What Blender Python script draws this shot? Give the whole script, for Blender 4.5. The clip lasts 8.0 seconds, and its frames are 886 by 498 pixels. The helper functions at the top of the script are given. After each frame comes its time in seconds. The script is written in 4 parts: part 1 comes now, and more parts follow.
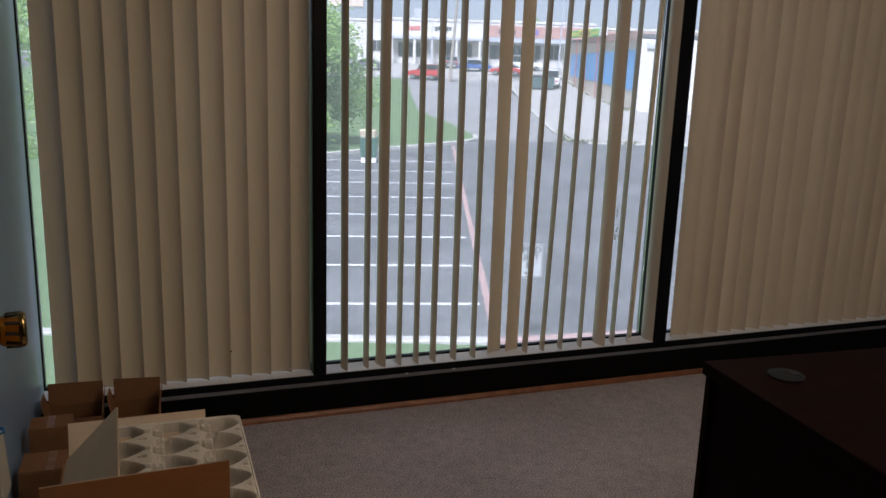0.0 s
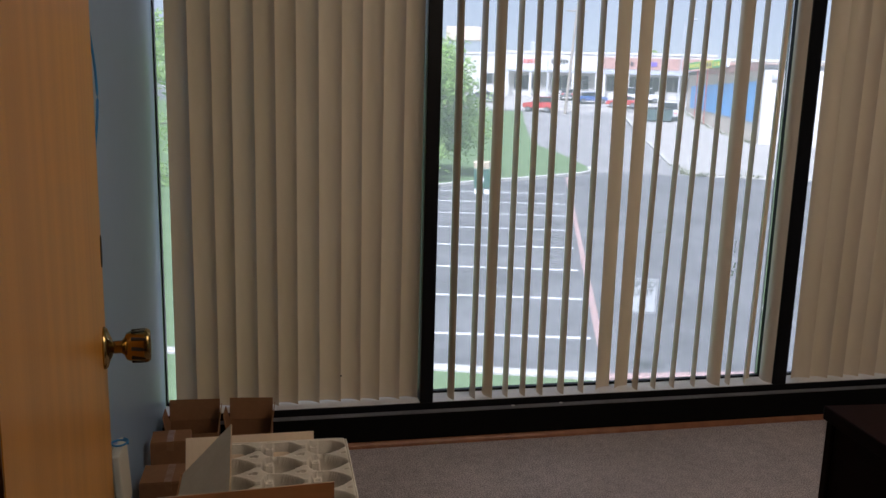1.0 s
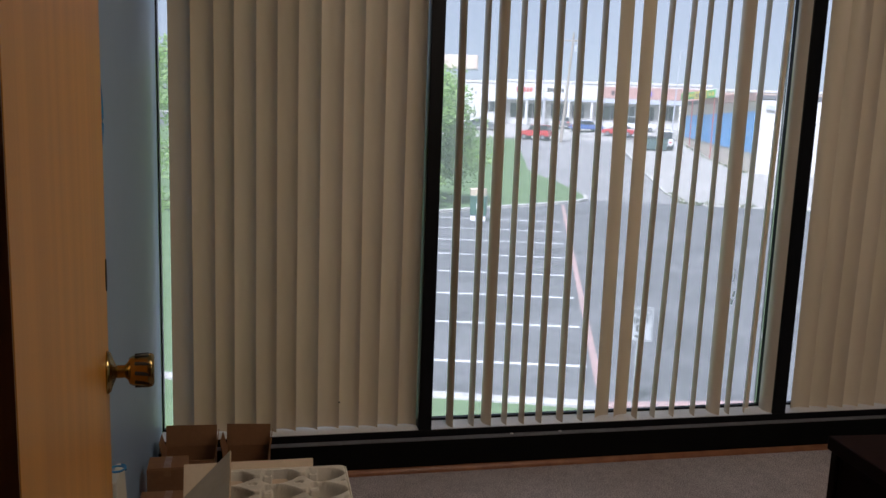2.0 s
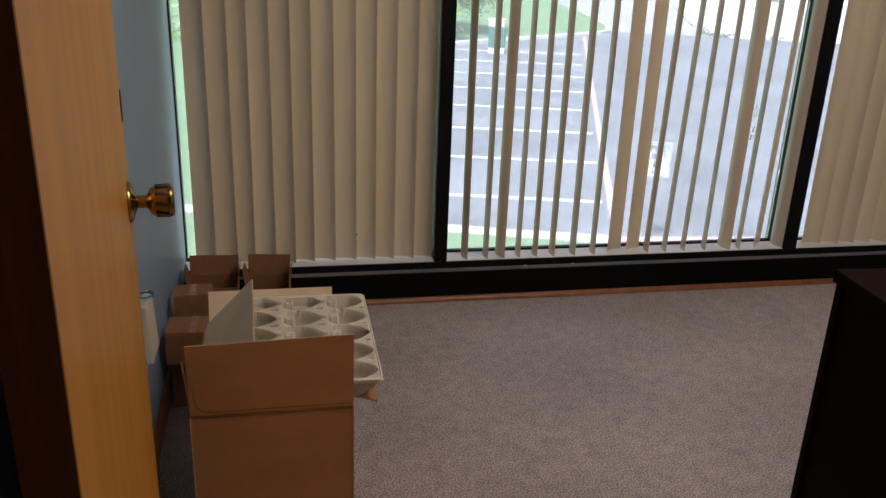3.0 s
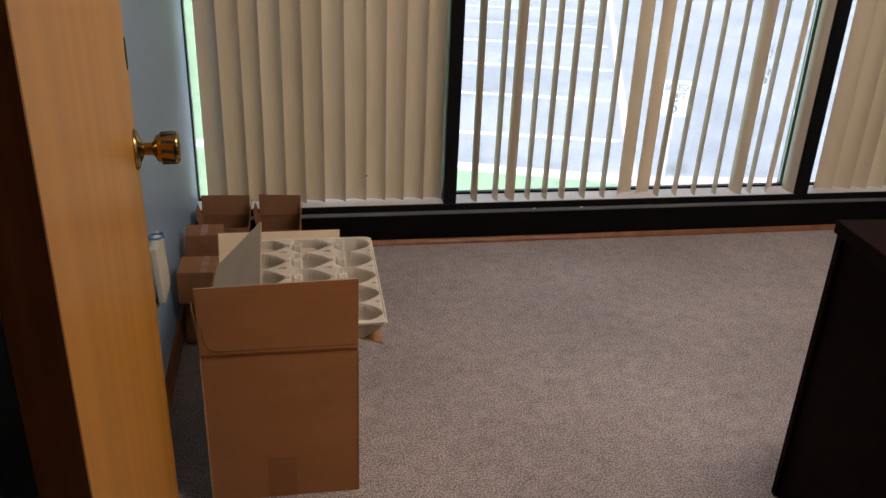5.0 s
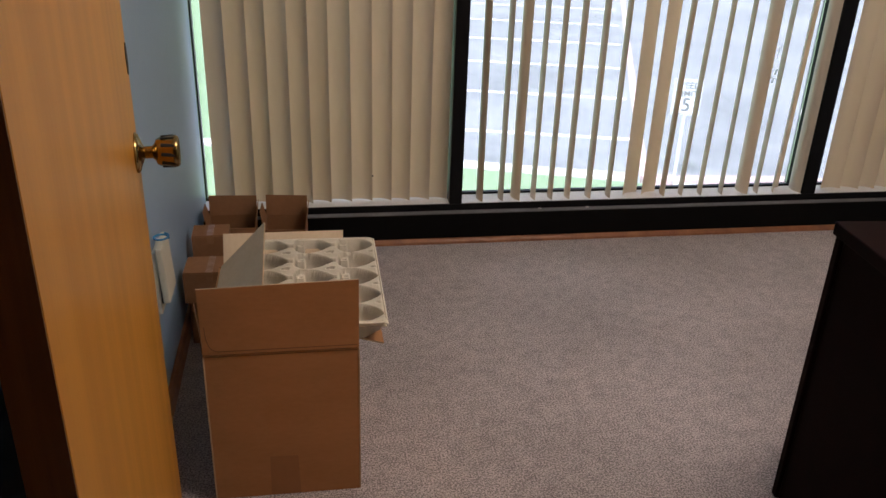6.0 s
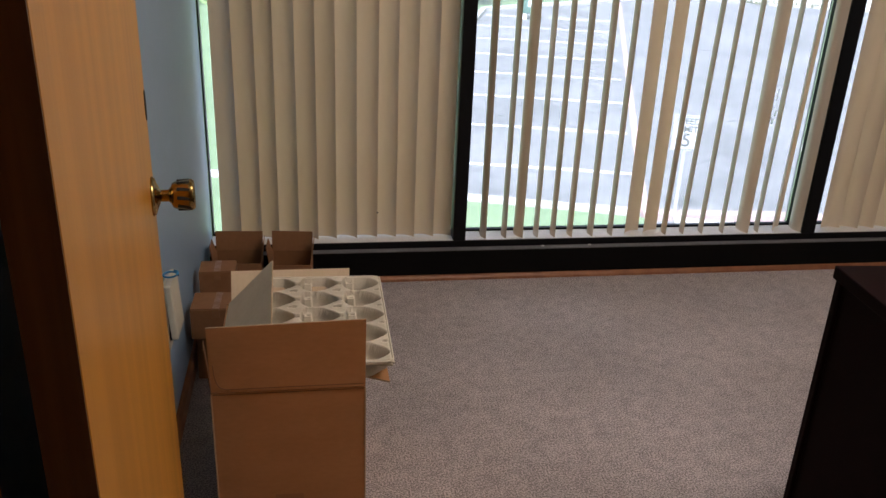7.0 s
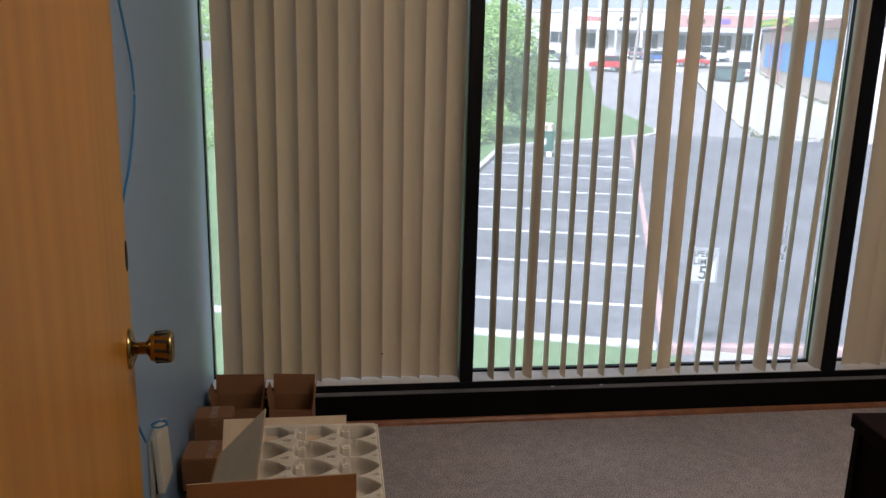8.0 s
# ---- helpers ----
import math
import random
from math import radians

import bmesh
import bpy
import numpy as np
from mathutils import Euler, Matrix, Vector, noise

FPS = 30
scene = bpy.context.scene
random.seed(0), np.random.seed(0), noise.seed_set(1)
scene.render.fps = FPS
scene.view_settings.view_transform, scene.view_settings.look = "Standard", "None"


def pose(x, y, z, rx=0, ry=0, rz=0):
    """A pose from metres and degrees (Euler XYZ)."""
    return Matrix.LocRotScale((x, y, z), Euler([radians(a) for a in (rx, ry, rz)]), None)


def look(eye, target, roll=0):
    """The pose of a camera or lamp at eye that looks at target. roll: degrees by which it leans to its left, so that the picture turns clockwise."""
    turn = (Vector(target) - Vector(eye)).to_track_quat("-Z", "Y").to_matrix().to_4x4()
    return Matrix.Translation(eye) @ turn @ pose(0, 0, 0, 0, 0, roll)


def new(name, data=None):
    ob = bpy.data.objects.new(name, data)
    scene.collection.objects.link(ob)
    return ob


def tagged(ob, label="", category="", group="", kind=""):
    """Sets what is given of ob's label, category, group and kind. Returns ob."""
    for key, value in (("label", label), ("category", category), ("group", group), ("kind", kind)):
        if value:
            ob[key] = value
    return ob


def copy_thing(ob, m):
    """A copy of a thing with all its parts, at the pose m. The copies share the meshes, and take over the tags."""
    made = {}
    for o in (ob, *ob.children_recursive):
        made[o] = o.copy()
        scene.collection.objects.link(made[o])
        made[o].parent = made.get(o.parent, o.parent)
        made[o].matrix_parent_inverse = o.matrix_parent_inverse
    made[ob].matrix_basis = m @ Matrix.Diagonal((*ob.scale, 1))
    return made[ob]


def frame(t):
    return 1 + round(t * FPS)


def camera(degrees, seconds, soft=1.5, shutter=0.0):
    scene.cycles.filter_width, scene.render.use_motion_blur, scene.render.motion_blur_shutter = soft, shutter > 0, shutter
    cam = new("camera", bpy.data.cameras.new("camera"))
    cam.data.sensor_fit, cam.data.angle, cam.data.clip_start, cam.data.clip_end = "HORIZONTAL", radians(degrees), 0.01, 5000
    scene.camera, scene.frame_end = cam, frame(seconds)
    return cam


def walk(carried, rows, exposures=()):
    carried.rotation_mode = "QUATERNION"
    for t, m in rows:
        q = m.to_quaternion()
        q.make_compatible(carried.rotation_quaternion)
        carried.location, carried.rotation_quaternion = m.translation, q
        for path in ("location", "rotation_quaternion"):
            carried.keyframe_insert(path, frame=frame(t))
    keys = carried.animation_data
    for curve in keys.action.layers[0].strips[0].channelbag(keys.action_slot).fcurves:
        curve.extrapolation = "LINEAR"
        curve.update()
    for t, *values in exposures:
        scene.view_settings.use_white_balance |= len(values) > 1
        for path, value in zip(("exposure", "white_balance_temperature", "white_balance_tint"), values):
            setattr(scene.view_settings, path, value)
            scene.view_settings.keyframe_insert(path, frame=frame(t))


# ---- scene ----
cam = camera(55.6, 8.0)
PATH = [
    (0, (0.458, 0.189, 1.364), (1.129, 2.019, 0.915), 1.9),
    (0.5, (0.459, 0.179, 1.361), (0.96, 2.063, 0.913), 2.0),
    (1, (0.465, 0.179, 1.363), (0.883, 2.096, 0.979), 1.6),
    (1.2, (0.463, 0.184, 1.363), (0.882, 2.111, 1.03), 1.7),
    (2.3, (0.446, 0.183, 1.359), (0.874, 2.11, 1.038), 2.15),
    (2.5, (0.451, 0.181, 1.357), (0.859, 2.096, 0.951), 2.1),
    (3, (0.45, 0.173, 1.36), (0.834, 2.007, 0.66), 2.2),
    (3.5, (0.435, 0.165, 1.376), (0.791, 1.953, 0.553), 2.4),
    (4, (0.432, 0.158, 1.388), (0.779, 1.941, 0.551), 2.4),
    (4.5, (0.448, 0.155, 1.389), (0.8, 1.936, 0.551), 2.6),
    (6, (0.498, 0.138, 1.403), (0.809, 1.923, 0.558), 2.1),
    (6.5, (0.494, 0.118, 1.436), (0.807, 1.902, 0.588), 2.4),
    (7, (0.48, 0.121, 1.435), (0.793, 1.937, 0.657), 2.5),
    (7.5, (0.503, 0.133, 1.436), (0.792, 2.015, 0.822), 2.0),
    (8, (0.545, 0.17, 1.446), (0.815, 2.092, 0.966), 1.4),
]
walk(cam, [(t, look(eye, target, roll)) for t, eye, target, roll in PATH],
     exposures=[(t, e, 6550, 19.3) for t, e in ((0.0, 1.95), (0.5, 2.16), (1.2, 2.12), (2.3, 2.06), (2.8, 2.40), (3.4, 3.22), (4.2, 3.22), (4.6, 3.14), (6.5, 3.08), (7.2, 2.94), (8.0, 2.44))])

# ---- world, sun ----
A = math.atan2(0.32, 0.947)          # the car park's axis against the window wall
G = -2.9                             # the car park lies one storey below the office floor
world = bpy.data.worlds.new("sky")
scene.world = world
world.use_nodes = True
wt = world.node_tree
sky = wt.nodes.new("ShaderNodeTexSky")
sky.sky_type, sky.sun_disc = "NISHITA", False
sky.sun_elevation, sky.sun_rotation = radians(52), radians(215)
sky.air_density, sky.dust_density, sky.ozone_density = 0.6, 0.1, 1.0
cloud, cramp, veil = wt.nodes.new("ShaderNodeTexNoise"), wt.nodes.new("ShaderNodeValToRGB"), wt.nodes.new("ShaderNodeMix")
cloud.inputs["Scale"].default_value, cloud.inputs["Detail"].default_value = 3.0, 5
cramp.color_ramp.elements[0].position, cramp.color_ramp.elements[1].position = 0.3, 0.7
cramp.color_ramp.elements[0].color, cramp.color_ramp.elements[1].color = (3.0, 3.4, 4.0, 1), (3.8, 4.15, 4.7, 1)     # a thin grey cloud cover
veil.data_type = "RGBA"
veil.inputs[0].default_value = 0.8
wt.links.new(cloud.outputs["Fac"], cramp.inputs[0])
wt.links.new(sky.outputs[0], veil.inputs[6]), wt.links.new(cramp.outputs[0], veil.inputs[7])
wt.links.new(veil.outputs[2], wt.nodes["Background"].inputs[0])
wt.nodes["Background"].inputs[1].default_value = 0.075
sun = new("sun", bpy.data.lights.new("sun", "SUN"))
sun.data.energy, sun.data.angle, sun.data.color = 4.4, radians(14), (0.92, 0.96, 1.06)
sun.matrix_world = look((-20, -30, 46), (0, 0, 0))

# ---- materials ----
def mat(name, c1, c2=None, scale=8.0, rough=0.7, bump=0.0, bscale=None, metal=0.0, stretch=(1, 1, 1), fine=0.3, spec=0.5, vary=0.0, coat=0.0):
    """Two colours mixed by noise at two scales, relief, and a little change from object to object."""
    m = bpy.data.materials.new(name)
    m.use_nodes = True
    nt, b = m.node_tree, m.node_tree.nodes["Principled BSDF"]
    N, L = nt.nodes.new, nt.links.new
    b.inputs["Roughness"].default_value = rough
    b.inputs["Metallic"].default_value = metal
    b.inputs["Specular IOR Level"].default_value = spec
    b.inputs["Coat Weight"].default_value = coat
    c2 = c2 or tuple(c * 0.8 for c in c1)
    co, mp = N("ShaderNodeTexCoord"), N("ShaderNodeMapping")
    mp.inputs["Scale"].default_value = stretch
    L(co.outputs["Object"], mp.inputs["Vector"])
    n1, n2 = N("ShaderNodeTexNoise"), N("ShaderNodeTexNoise")
    for n, s, d in ((n1, scale, 3), (n2, scale * 9, 4)):
        n.inputs["Scale"].default_value, n.inputs["Detail"].default_value = s, d
        L(mp.outputs[0], n.inputs["Vector"])
    mx = N("ShaderNodeMix")
    mx.data_type = "FLOAT"
    mx.inputs[0].default_value = fine
    L(n1.outputs["Fac"], mx.inputs[2])
    L(n2.outputs["Fac"], mx.inputs[3])
    ramp = N("ShaderNodeValToRGB")
    ramp.color_ramp.elements[0].position, ramp.color_ramp.elements[1].position = 0.35, 0.65
    ramp.color_ramp.elements[0].color, ramp.color_ramp.elements[1].color = (*c2, 1), (*c1, 1)
    L(mx.outputs[0], ramp.inputs[0])
    out = ramp.outputs[0]
    if vary:
        oi, hsv, mr = N("ShaderNodeObjectInfo"), N("ShaderNodeHueSaturation"), N("ShaderNodeMapRange")
        mr.inputs["To Min"].default_value, mr.inputs["To Max"].default_value = 1 - vary, 1 + vary
        L(oi.outputs["Random"], mr.inputs["Value"])
        L(mr.outputs[0], hsv.inputs["Value"])
        L(out, hsv.inputs["Color"])
        out = hsv.outputs[0]
    L(out, b.inputs["Base Color"])
    if bump:
        nb, bp = N("ShaderNodeTexNoise"), N("ShaderNodeBump")
        nb.inputs["Scale"].default_value, nb.inputs["Detail"].default_value = bscale or scale * 9, 4
        L(mp.outputs[0], nb.inputs["Vector"])
        bp.inputs["Strength"].default_value, bp.inputs["Distance"].default_value = bump, 0.01
        L(nb.outputs["Fac"], bp.inputs["Height"])
        L(bp.outputs[0], b.inputs["Normal"])
    return m


def see_through(name, tint, gloss=0.05):
    """A clear pane: it lets light through, and mirrors more at a slant."""
    m = bpy.data.materials.new(name)
    m.use_nodes = True
    nt = m.node_tree
    nt.nodes.clear()
    N, L = nt.nodes.new, nt.links.new
    o, mix, t, g, f = (N("ShaderNode" + k) for k in ("OutputMaterial", "MixShader", "BsdfTransparent", "BsdfGlossy", "Fresnel"))
    t.inputs[0].default_value = (*tint, 1)
    g.inputs["Roughness"].default_value = 0.01
    f.inputs[0].default_value = 1.25
    L(f.outputs[0], mix.inputs[0]), L(t.outputs[0], mix.inputs[1]), L(g.outputs[0], mix.inputs[2])
    dust, film = N("ShaderNodeMixShader"), N("ShaderNodeBsdfTranslucent")     # a thin film of dust, which also brings the view's haze
    film.inputs[0].default_value = (0.8, 0.82, 0.84, 1)
    dust.inputs[0].default_value = gloss
    L(mix.outputs[0], dust.inputs[1]), L(film.outputs[0], dust.inputs[2])
    L(dust.outputs[0], o.inputs[0])
    return m


def vane_material():
    """Beige blind fabric that lets some daylight through."""
    m = mat("blind fabric", (0.69, 0.63, 0.535), (0.64, 0.58, 0.49), scale=3, rough=0.28, spec=0.6, stretch=(1, 1, 0.2), fine=0.5, bump=0.05, bscale=400, vary=0.09)
    nt, b = m.node_tree, m.node_tree.nodes["Principled BSDF"]
    tr, mix = nt.nodes.new("ShaderNodeBsdfTranslucent"), nt.nodes.new("ShaderNodeMixShader")
    tr.inputs[0].default_value = (0.60, 0.32, 0.11, 1)
    mix.inputs[0].default_value = 0.22
    nt.links.new(b.outputs[0], mix.inputs[1]), nt.links.new(tr.outputs[0], mix.inputs[2])
    nt.links.new(mix.outputs[0], nt.nodes["Material Output"].inputs[0])
    return m


def leaf_material():
    m = mat("leaves", (0.36, 0.48, 0.18), (0.25, 0.38, 0.12), scale=2.5, rough=0.55, fine=0.4)
    nt, b = m.node_tree, m.node_tree.nodes["Principled BSDF"]
    tr, mix = nt.nodes.new("ShaderNodeBsdfTranslucent"), nt.nodes.new("ShaderNodeMixShader")
    tr.inputs[0].default_value = (0.42, 0.68, 0.18, 1)
    mix.inputs[0].default_value = 0.5
    nt.links.new(b.outputs[0], mix.inputs[1]), nt.links.new(tr.outputs[0], mix.inputs[2])
    nt.links.new(mix.outputs[0], nt.nodes["Material Output"].inputs[0])
    return m


def wood_material(name, c1, c2, rough, scale=3.0, coat=0.0):
    """Straight-grained veneer, the grain running upwards."""
    m = mat(name, c1, c2, scale=scale, rough=rough, stretch=(6, 6, 0.2), fine=0.22, bump=0.02, bscale=40, coat=coat)
    return m


def carpet_material():
    """Cut-pile carpet: speckled yarn with worn, brushed patches."""
    m = mat("carpet", (0.62, 0.535, 0.52), (0.19, 0.16, 0.156), scale=24, rough=1.0, fine=0.86, bump=0.5, bscale=300, spec=0.1)
    nt, b = m.node_tree, m.node_tree.nodes["Principled BSDF"]
    N, L = nt.nodes.new, nt.links.new
    big, mr, hsv = N("ShaderNodeTexNoise"), N("ShaderNodeMapRange"), N("ShaderNodeHueSaturation")
    big.inputs["Scale"].default_value, big.inputs["Detail"].default_value = 2.2, 3
    L(nt.nodes["Texture Coordinate"].outputs["Object"], big.inputs["Vector"])
    mr.inputs["From Min"].default_value, mr.inputs["From Max"].default_value = 0.3, 0.7
    mr.inputs["To Min"].default_value, mr.inputs["To Max"].default_value = 0.84, 1.12
    L(big.outputs["Fac"], mr.inputs["Value"]), L(mr.outputs[0], hsv.inputs["Value"])
    L(nt.nodes["Color Ramp"].outputs[0], hsv.inputs["Color"]), L(hsv.outputs[0], b.inputs["Base Color"])
    b.inputs["Sheen Weight"].default_value = 0.4
    ramp = nt.nodes["Color Ramp"].color_ramp
    ramp.elements[0].position, ramp.elements[1].position = 0.43, 0.59
    return m


CARPET = carpet_material()
BLUE = mat("blue wall paint", (0.28, 0.43, 0.60), (0.26, 0.405, 0.57), scale=2, rough=0.36, bump=0.08, bscale=90, fine=0.4)
WHITEWALL = mat("pale wall paint", (0.76, 0.70, 0.61), (0.72, 0.66, 0.57), scale=2, rough=0.7, bump=0.06, bscale=90)
CEIL = mat("ceiling tile", (0.82, 0.79, 0.74), (0.77, 0.74, 0.69), scale=20, rough=0.9, bump=0.2)
BLACK = mat("black anodised aluminium", (0.007, 0.007, 0.008), (0.005, 0.005, 0.006), scale=6, rough=0.4, bump=0.02, spec=0.15)
BASEPANEL = mat("black base panel", (0.0045, 0.004, 0.004), (0.003, 0.003, 0.003), scale=4, rough=0.65, spec=0.1, bump=0.05)
# pale metal, its colour raised further for the daylight lying on the sill
SILLTOP = mat("pale sill metal with daylight in it", (0.8, 0.8, 0.8), (0.7, 0.7, 0.7), scale=9, rough=0.5, fine=0.5)
LEDGE = mat("mottled grey ledge", (0.20, 0.20, 0.21), (0.12, 0.12, 0.13), scale=9, rough=0.6, fine=0.5)
# the tint dims the outside view; the film's share includes its haze
GLASS = see_through("window glass", (0.73, 0.76, 0.79), 0.19)
VANE = vane_material()
RAIL = mat("white rail", (0.7, 0.68, 0.62), scale=4, rough=0.4)
TRIM = wood_material("reddish base moulding", (0.32, 0.13, 0.055), (0.22, 0.08, 0.035), 0.45)
DOORWOOD = wood_material("honey oak veneer", (0.58, 0.25, 0.028), (0.46, 0.185, 0.016), 0.33, 3.2, 0.0)
DOORWOOD.node_tree.nodes["Principled BSDF"].inputs["Specular IOR Level"].default_value = 0.4
# edge brown, darkened in colour because the hinge edge gets little light
EDGESHADE = wood_material("brown door edge with shade", (0.27, 0.125, 0.035), (0.12, 0.052, 0.016), 0.5)
JAMB = wood_material("jamb wood", (0.40, 0.17, 0.06), (0.3, 0.12, 0.04), 0.45)
BRASS = mat("polished brass", (0.44, 0.32, 0.13), (0.30, 0.20, 0.07), scale=20, rough=0.18, metal=1.0)
# near-black as painted shade of holes, grooves and gaps; also the stain's colour
SHADEBLACK = mat("near-black recess shade and stain", (0.01, 0.009, 0.008), scale=5, rough=0.8)
CARD = mat("brown cardboard", (0.43, 0.21, 0.09), (0.37, 0.18, 0.076), scale=5, rough=0.85, stretch=(1, 1, 2.5), fine=0.4, bump=0.06, bscale=120, spec=0.2)
# paler cardboard: light falling on the upturned flaps is put into the colour
CARDLIT = mat("cardboard paled for light from above", (0.66, 0.52, 0.36), (0.60, 0.46, 0.31), scale=5, rough=0.9, stretch=(2.5, 1, 1), fine=0.4, bump=0.06, bscale=120, spec=0.2)
CARDEDGE = mat("cut cardboard edge", (0.5, 0.36, 0.22), (0.36, 0.25, 0.15), scale=120, rough=0.95, fine=0.5)
CARDRED = mat("reddish cardboard", (0.29, 0.14, 0.066), (0.24, 0.115, 0.054), scale=6, rough=0.8, fine=0.4, bump=0.05, bscale=120, spec=0.25)
PAPERTAPE = mat("brown paper tape", (0.33, 0.155, 0.066), (0.29, 0.135, 0.056), scale=5, rough=0.6, spec=0.3)
CARDDARK = mat("dark cardboard", (0.24, 0.12, 0.06), (0.19, 0.095, 0.045), scale=5, rough=0.85, bump=0.05, bscale=120, spec=0.2)
TAPE = mat("clear parcel tape", (0.29, 0.142, 0.067), (0.25, 0.12, 0.056), scale=14, rough=0.28, bump=0.6, bscale=22, spec=0.25)
PULP = mat("moulded pulp", (0.78, 0.72, 0.60), (0.70, 0.64, 0.52), scale=14, rough=0.95, fine=0.5, bump=0.05, bscale=220, spec=0.15)
PLASTIC = mat("ivory plastic", (0.72, 0.68, 0.56), (0.66, 0.62, 0.5), scale=6, rough=0.4)
CABLE = mat("blue cable jacket", (0.025, 0.25, 0.52), (0.02, 0.21, 0.45), scale=10, rough=0.4)
DESK = mat("dark mahogany laminate", (0.010, 0.0032, 0.0027), (0.005, 0.002, 0.0018), scale=2.5, rough=0.5, spec=0.03, stretch=(0.5, 6, 6), fine=0.4, bump=0.02, bscale=50)
GROMMET = mat("grey plastic grommet", (0.014, 0.016, 0.016), (0.010, 0.011, 0.011), scale=12, rough=0.7, spec=0.12)
# emission of the added ceiling fill light
FILLGLOW = bpy.data.materials.new("fill light glow")
FILLGLOW.use_nodes = True
lit = FILLGLOW.node_tree.nodes["Principled BSDF"]
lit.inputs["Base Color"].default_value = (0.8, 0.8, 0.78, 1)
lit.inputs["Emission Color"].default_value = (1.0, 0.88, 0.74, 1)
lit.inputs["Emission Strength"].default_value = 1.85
LINT = mat("white lint", (0.75, 0.73, 0.7), scale=30, rough=0.9)

ASPHALT = mat("asphalt", (0.158, 0.156, 0.158), (0.078, 0.077, 0.081), scale=0.45, rough=0.9, fine=0.4, bump=0.3, bscale=25, spec=0.2)
OLDASPHALT = mat("bleached old asphalt", (0.27, 0.26, 0.25), (0.18, 0.175, 0.17), scale=0.18, rough=0.95, fine=0.45, bump=0.3, bscale=20, spec=0.15)
CONCRETE = mat("pale concrete", (0.36, 0.34, 0.31), (0.28, 0.265, 0.24), scale=0.4, rough=0.9, fine=0.4, bump=0.2, bscale=20)
KERB = mat("kerb concrete", (0.48, 0.46, 0.42), (0.36, 0.345, 0.31), scale=1.5, rough=0.9, fine=0.5, bump=0.2, bscale=20)
GRASS = mat("mown grass", (0.12, 0.185, 0.08), (0.08, 0.135, 0.055), scale=0.6, rough=1.0, fine=0.5, bump=0.8, bscale=14, spec=0.1)
WHITEPAINT = mat("white road paint", (0.72, 0.72, 0.70), (0.5, 0.5, 0.49), scale=5, rough=0.8, fine=0.6)
REDPAINT = mat("faded red road paint", (0.42, 0.25, 0.22), (0.28, 0.2, 0.185), scale=4, rough=0.85, fine=0.6)
TAR = mat("crack sealant", (0.075, 0.075, 0.078), scale=4, rough=0.7)
LEAF = leaf_material()
RESIDUE = mat("thin sticker paper", (0.85, 0.85, 0.85), (0.8, 0.8, 0.8), scale=30, rough=0.8)
tr, mx2 = RESIDUE.node_tree.nodes.new("ShaderNodeBsdfTranslucent"), RESIDUE.node_tree.nodes.new("ShaderNodeMixShader")
tr.inputs[0].default_value, mx2.inputs[0].default_value = (0.95, 0.95, 0.95, 1), 0.85
RESIDUE.node_tree.links.new(RESIDUE.node_tree.nodes["Principled BSDF"].outputs[0], mx2.inputs[1])
RESIDUE.node_tree.links.new(tr.outputs[0], mx2.inputs[2])
RESIDUE.node_tree.links.new(mx2.outputs[0], RESIDUE.node_tree.nodes["Material Output"].inputs[0])
WEED = mat("dry weeds", (0.15, 0.16, 0.07), (0.09, 0.1, 0.045), scale=3, rough=0.9)
BARK = mat("bark", (0.13, 0.09, 0.06), (0.07, 0.05, 0.035), scale=6, rough=0.95, bump=0.6, bscale=30, stretch=(2, 2, 0.4))
STEEL = mat("galvanised steel", (0.5, 0.52, 0.53), (0.42, 0.44, 0.45), scale=12, rough=0.45, metal=0.6)
SIGNWHITE = mat("white sign sheet", (0.78, 0.78, 0.76), (0.72, 0.72, 0.7), scale=6, rough=0.4)
# white plate greyed in its colour, as its face stands in shade
SIGNPLATE = mat("shade-greyed sign sheet", (0.44, 0.45, 0.45), (0.38, 0.39, 0.39), scale=6, rough=0.6)
INK = mat("black sign paint", (0.02, 0.02, 0.022), scale=6, rough=0.5)
BINGREEN = mat("dark green bin plastic", (0.02, 0.10, 0.07), (0.015, 0.075, 0.05), scale=5, rough=0.5)
BINTOP = mat("cream card in the bin", (0.62, 0.5, 0.36), (0.5, 0.4, 0.28), scale=8, rough=0.9)
STUCCO = mat("white stucco", (0.6, 0.58, 0.55), (0.52, 0.5, 0.47), scale=0.5, rough=0.9, fine=0.4, bump=0.2, bscale=18)
# brick red, paled in the colour for the haze of distance
REDBRICK = mat("red brick fascia", (0.42, 0.24, 0.20), (0.35, 0.19, 0.16), scale=1.2, rough=0.9, fine=0.5, bump=0.3, bscale=12)
CANOPY = mat("grey canopy metal", (0.42, 0.44, 0.47), (0.36, 0.38, 0.41), scale=1, rough=0.6)
SHOPGLASS = mat("dark shop window", (0.03, 0.035, 0.04), (0.02, 0.022, 0.026), scale=0.7, rough=0.15)
TANWALL = mat("tan block wall", (0.60, 0.52, 0.43), (0.52, 0.45, 0.37), scale=0.6, rough=0.9, fine=0.5, bump=0.3, bscale=10)
BLUEPANEL = mat("bright blue painted panel", (0.08, 0.37, 0.74), (0.07, 0.33, 0.66), scale=0.5, rough=0.5)
ROOFDARK = mat("dark roof felt", (0.12, 0.12, 0.125), (0.08, 0.08, 0.085), scale=1, rough=0.9)
REDSTEEL = mat("red painted steel", (0.42, 0.07, 0.06), scale=5, rough=0.5)
SIGNGREEN = mat("green sign", (0.06, 0.5, 0.08), scale=1, rough=0.5)
SIGNYELLOW = mat("yellow sign", (0.85, 0.68, 0.06), scale=1, rough=0.5)
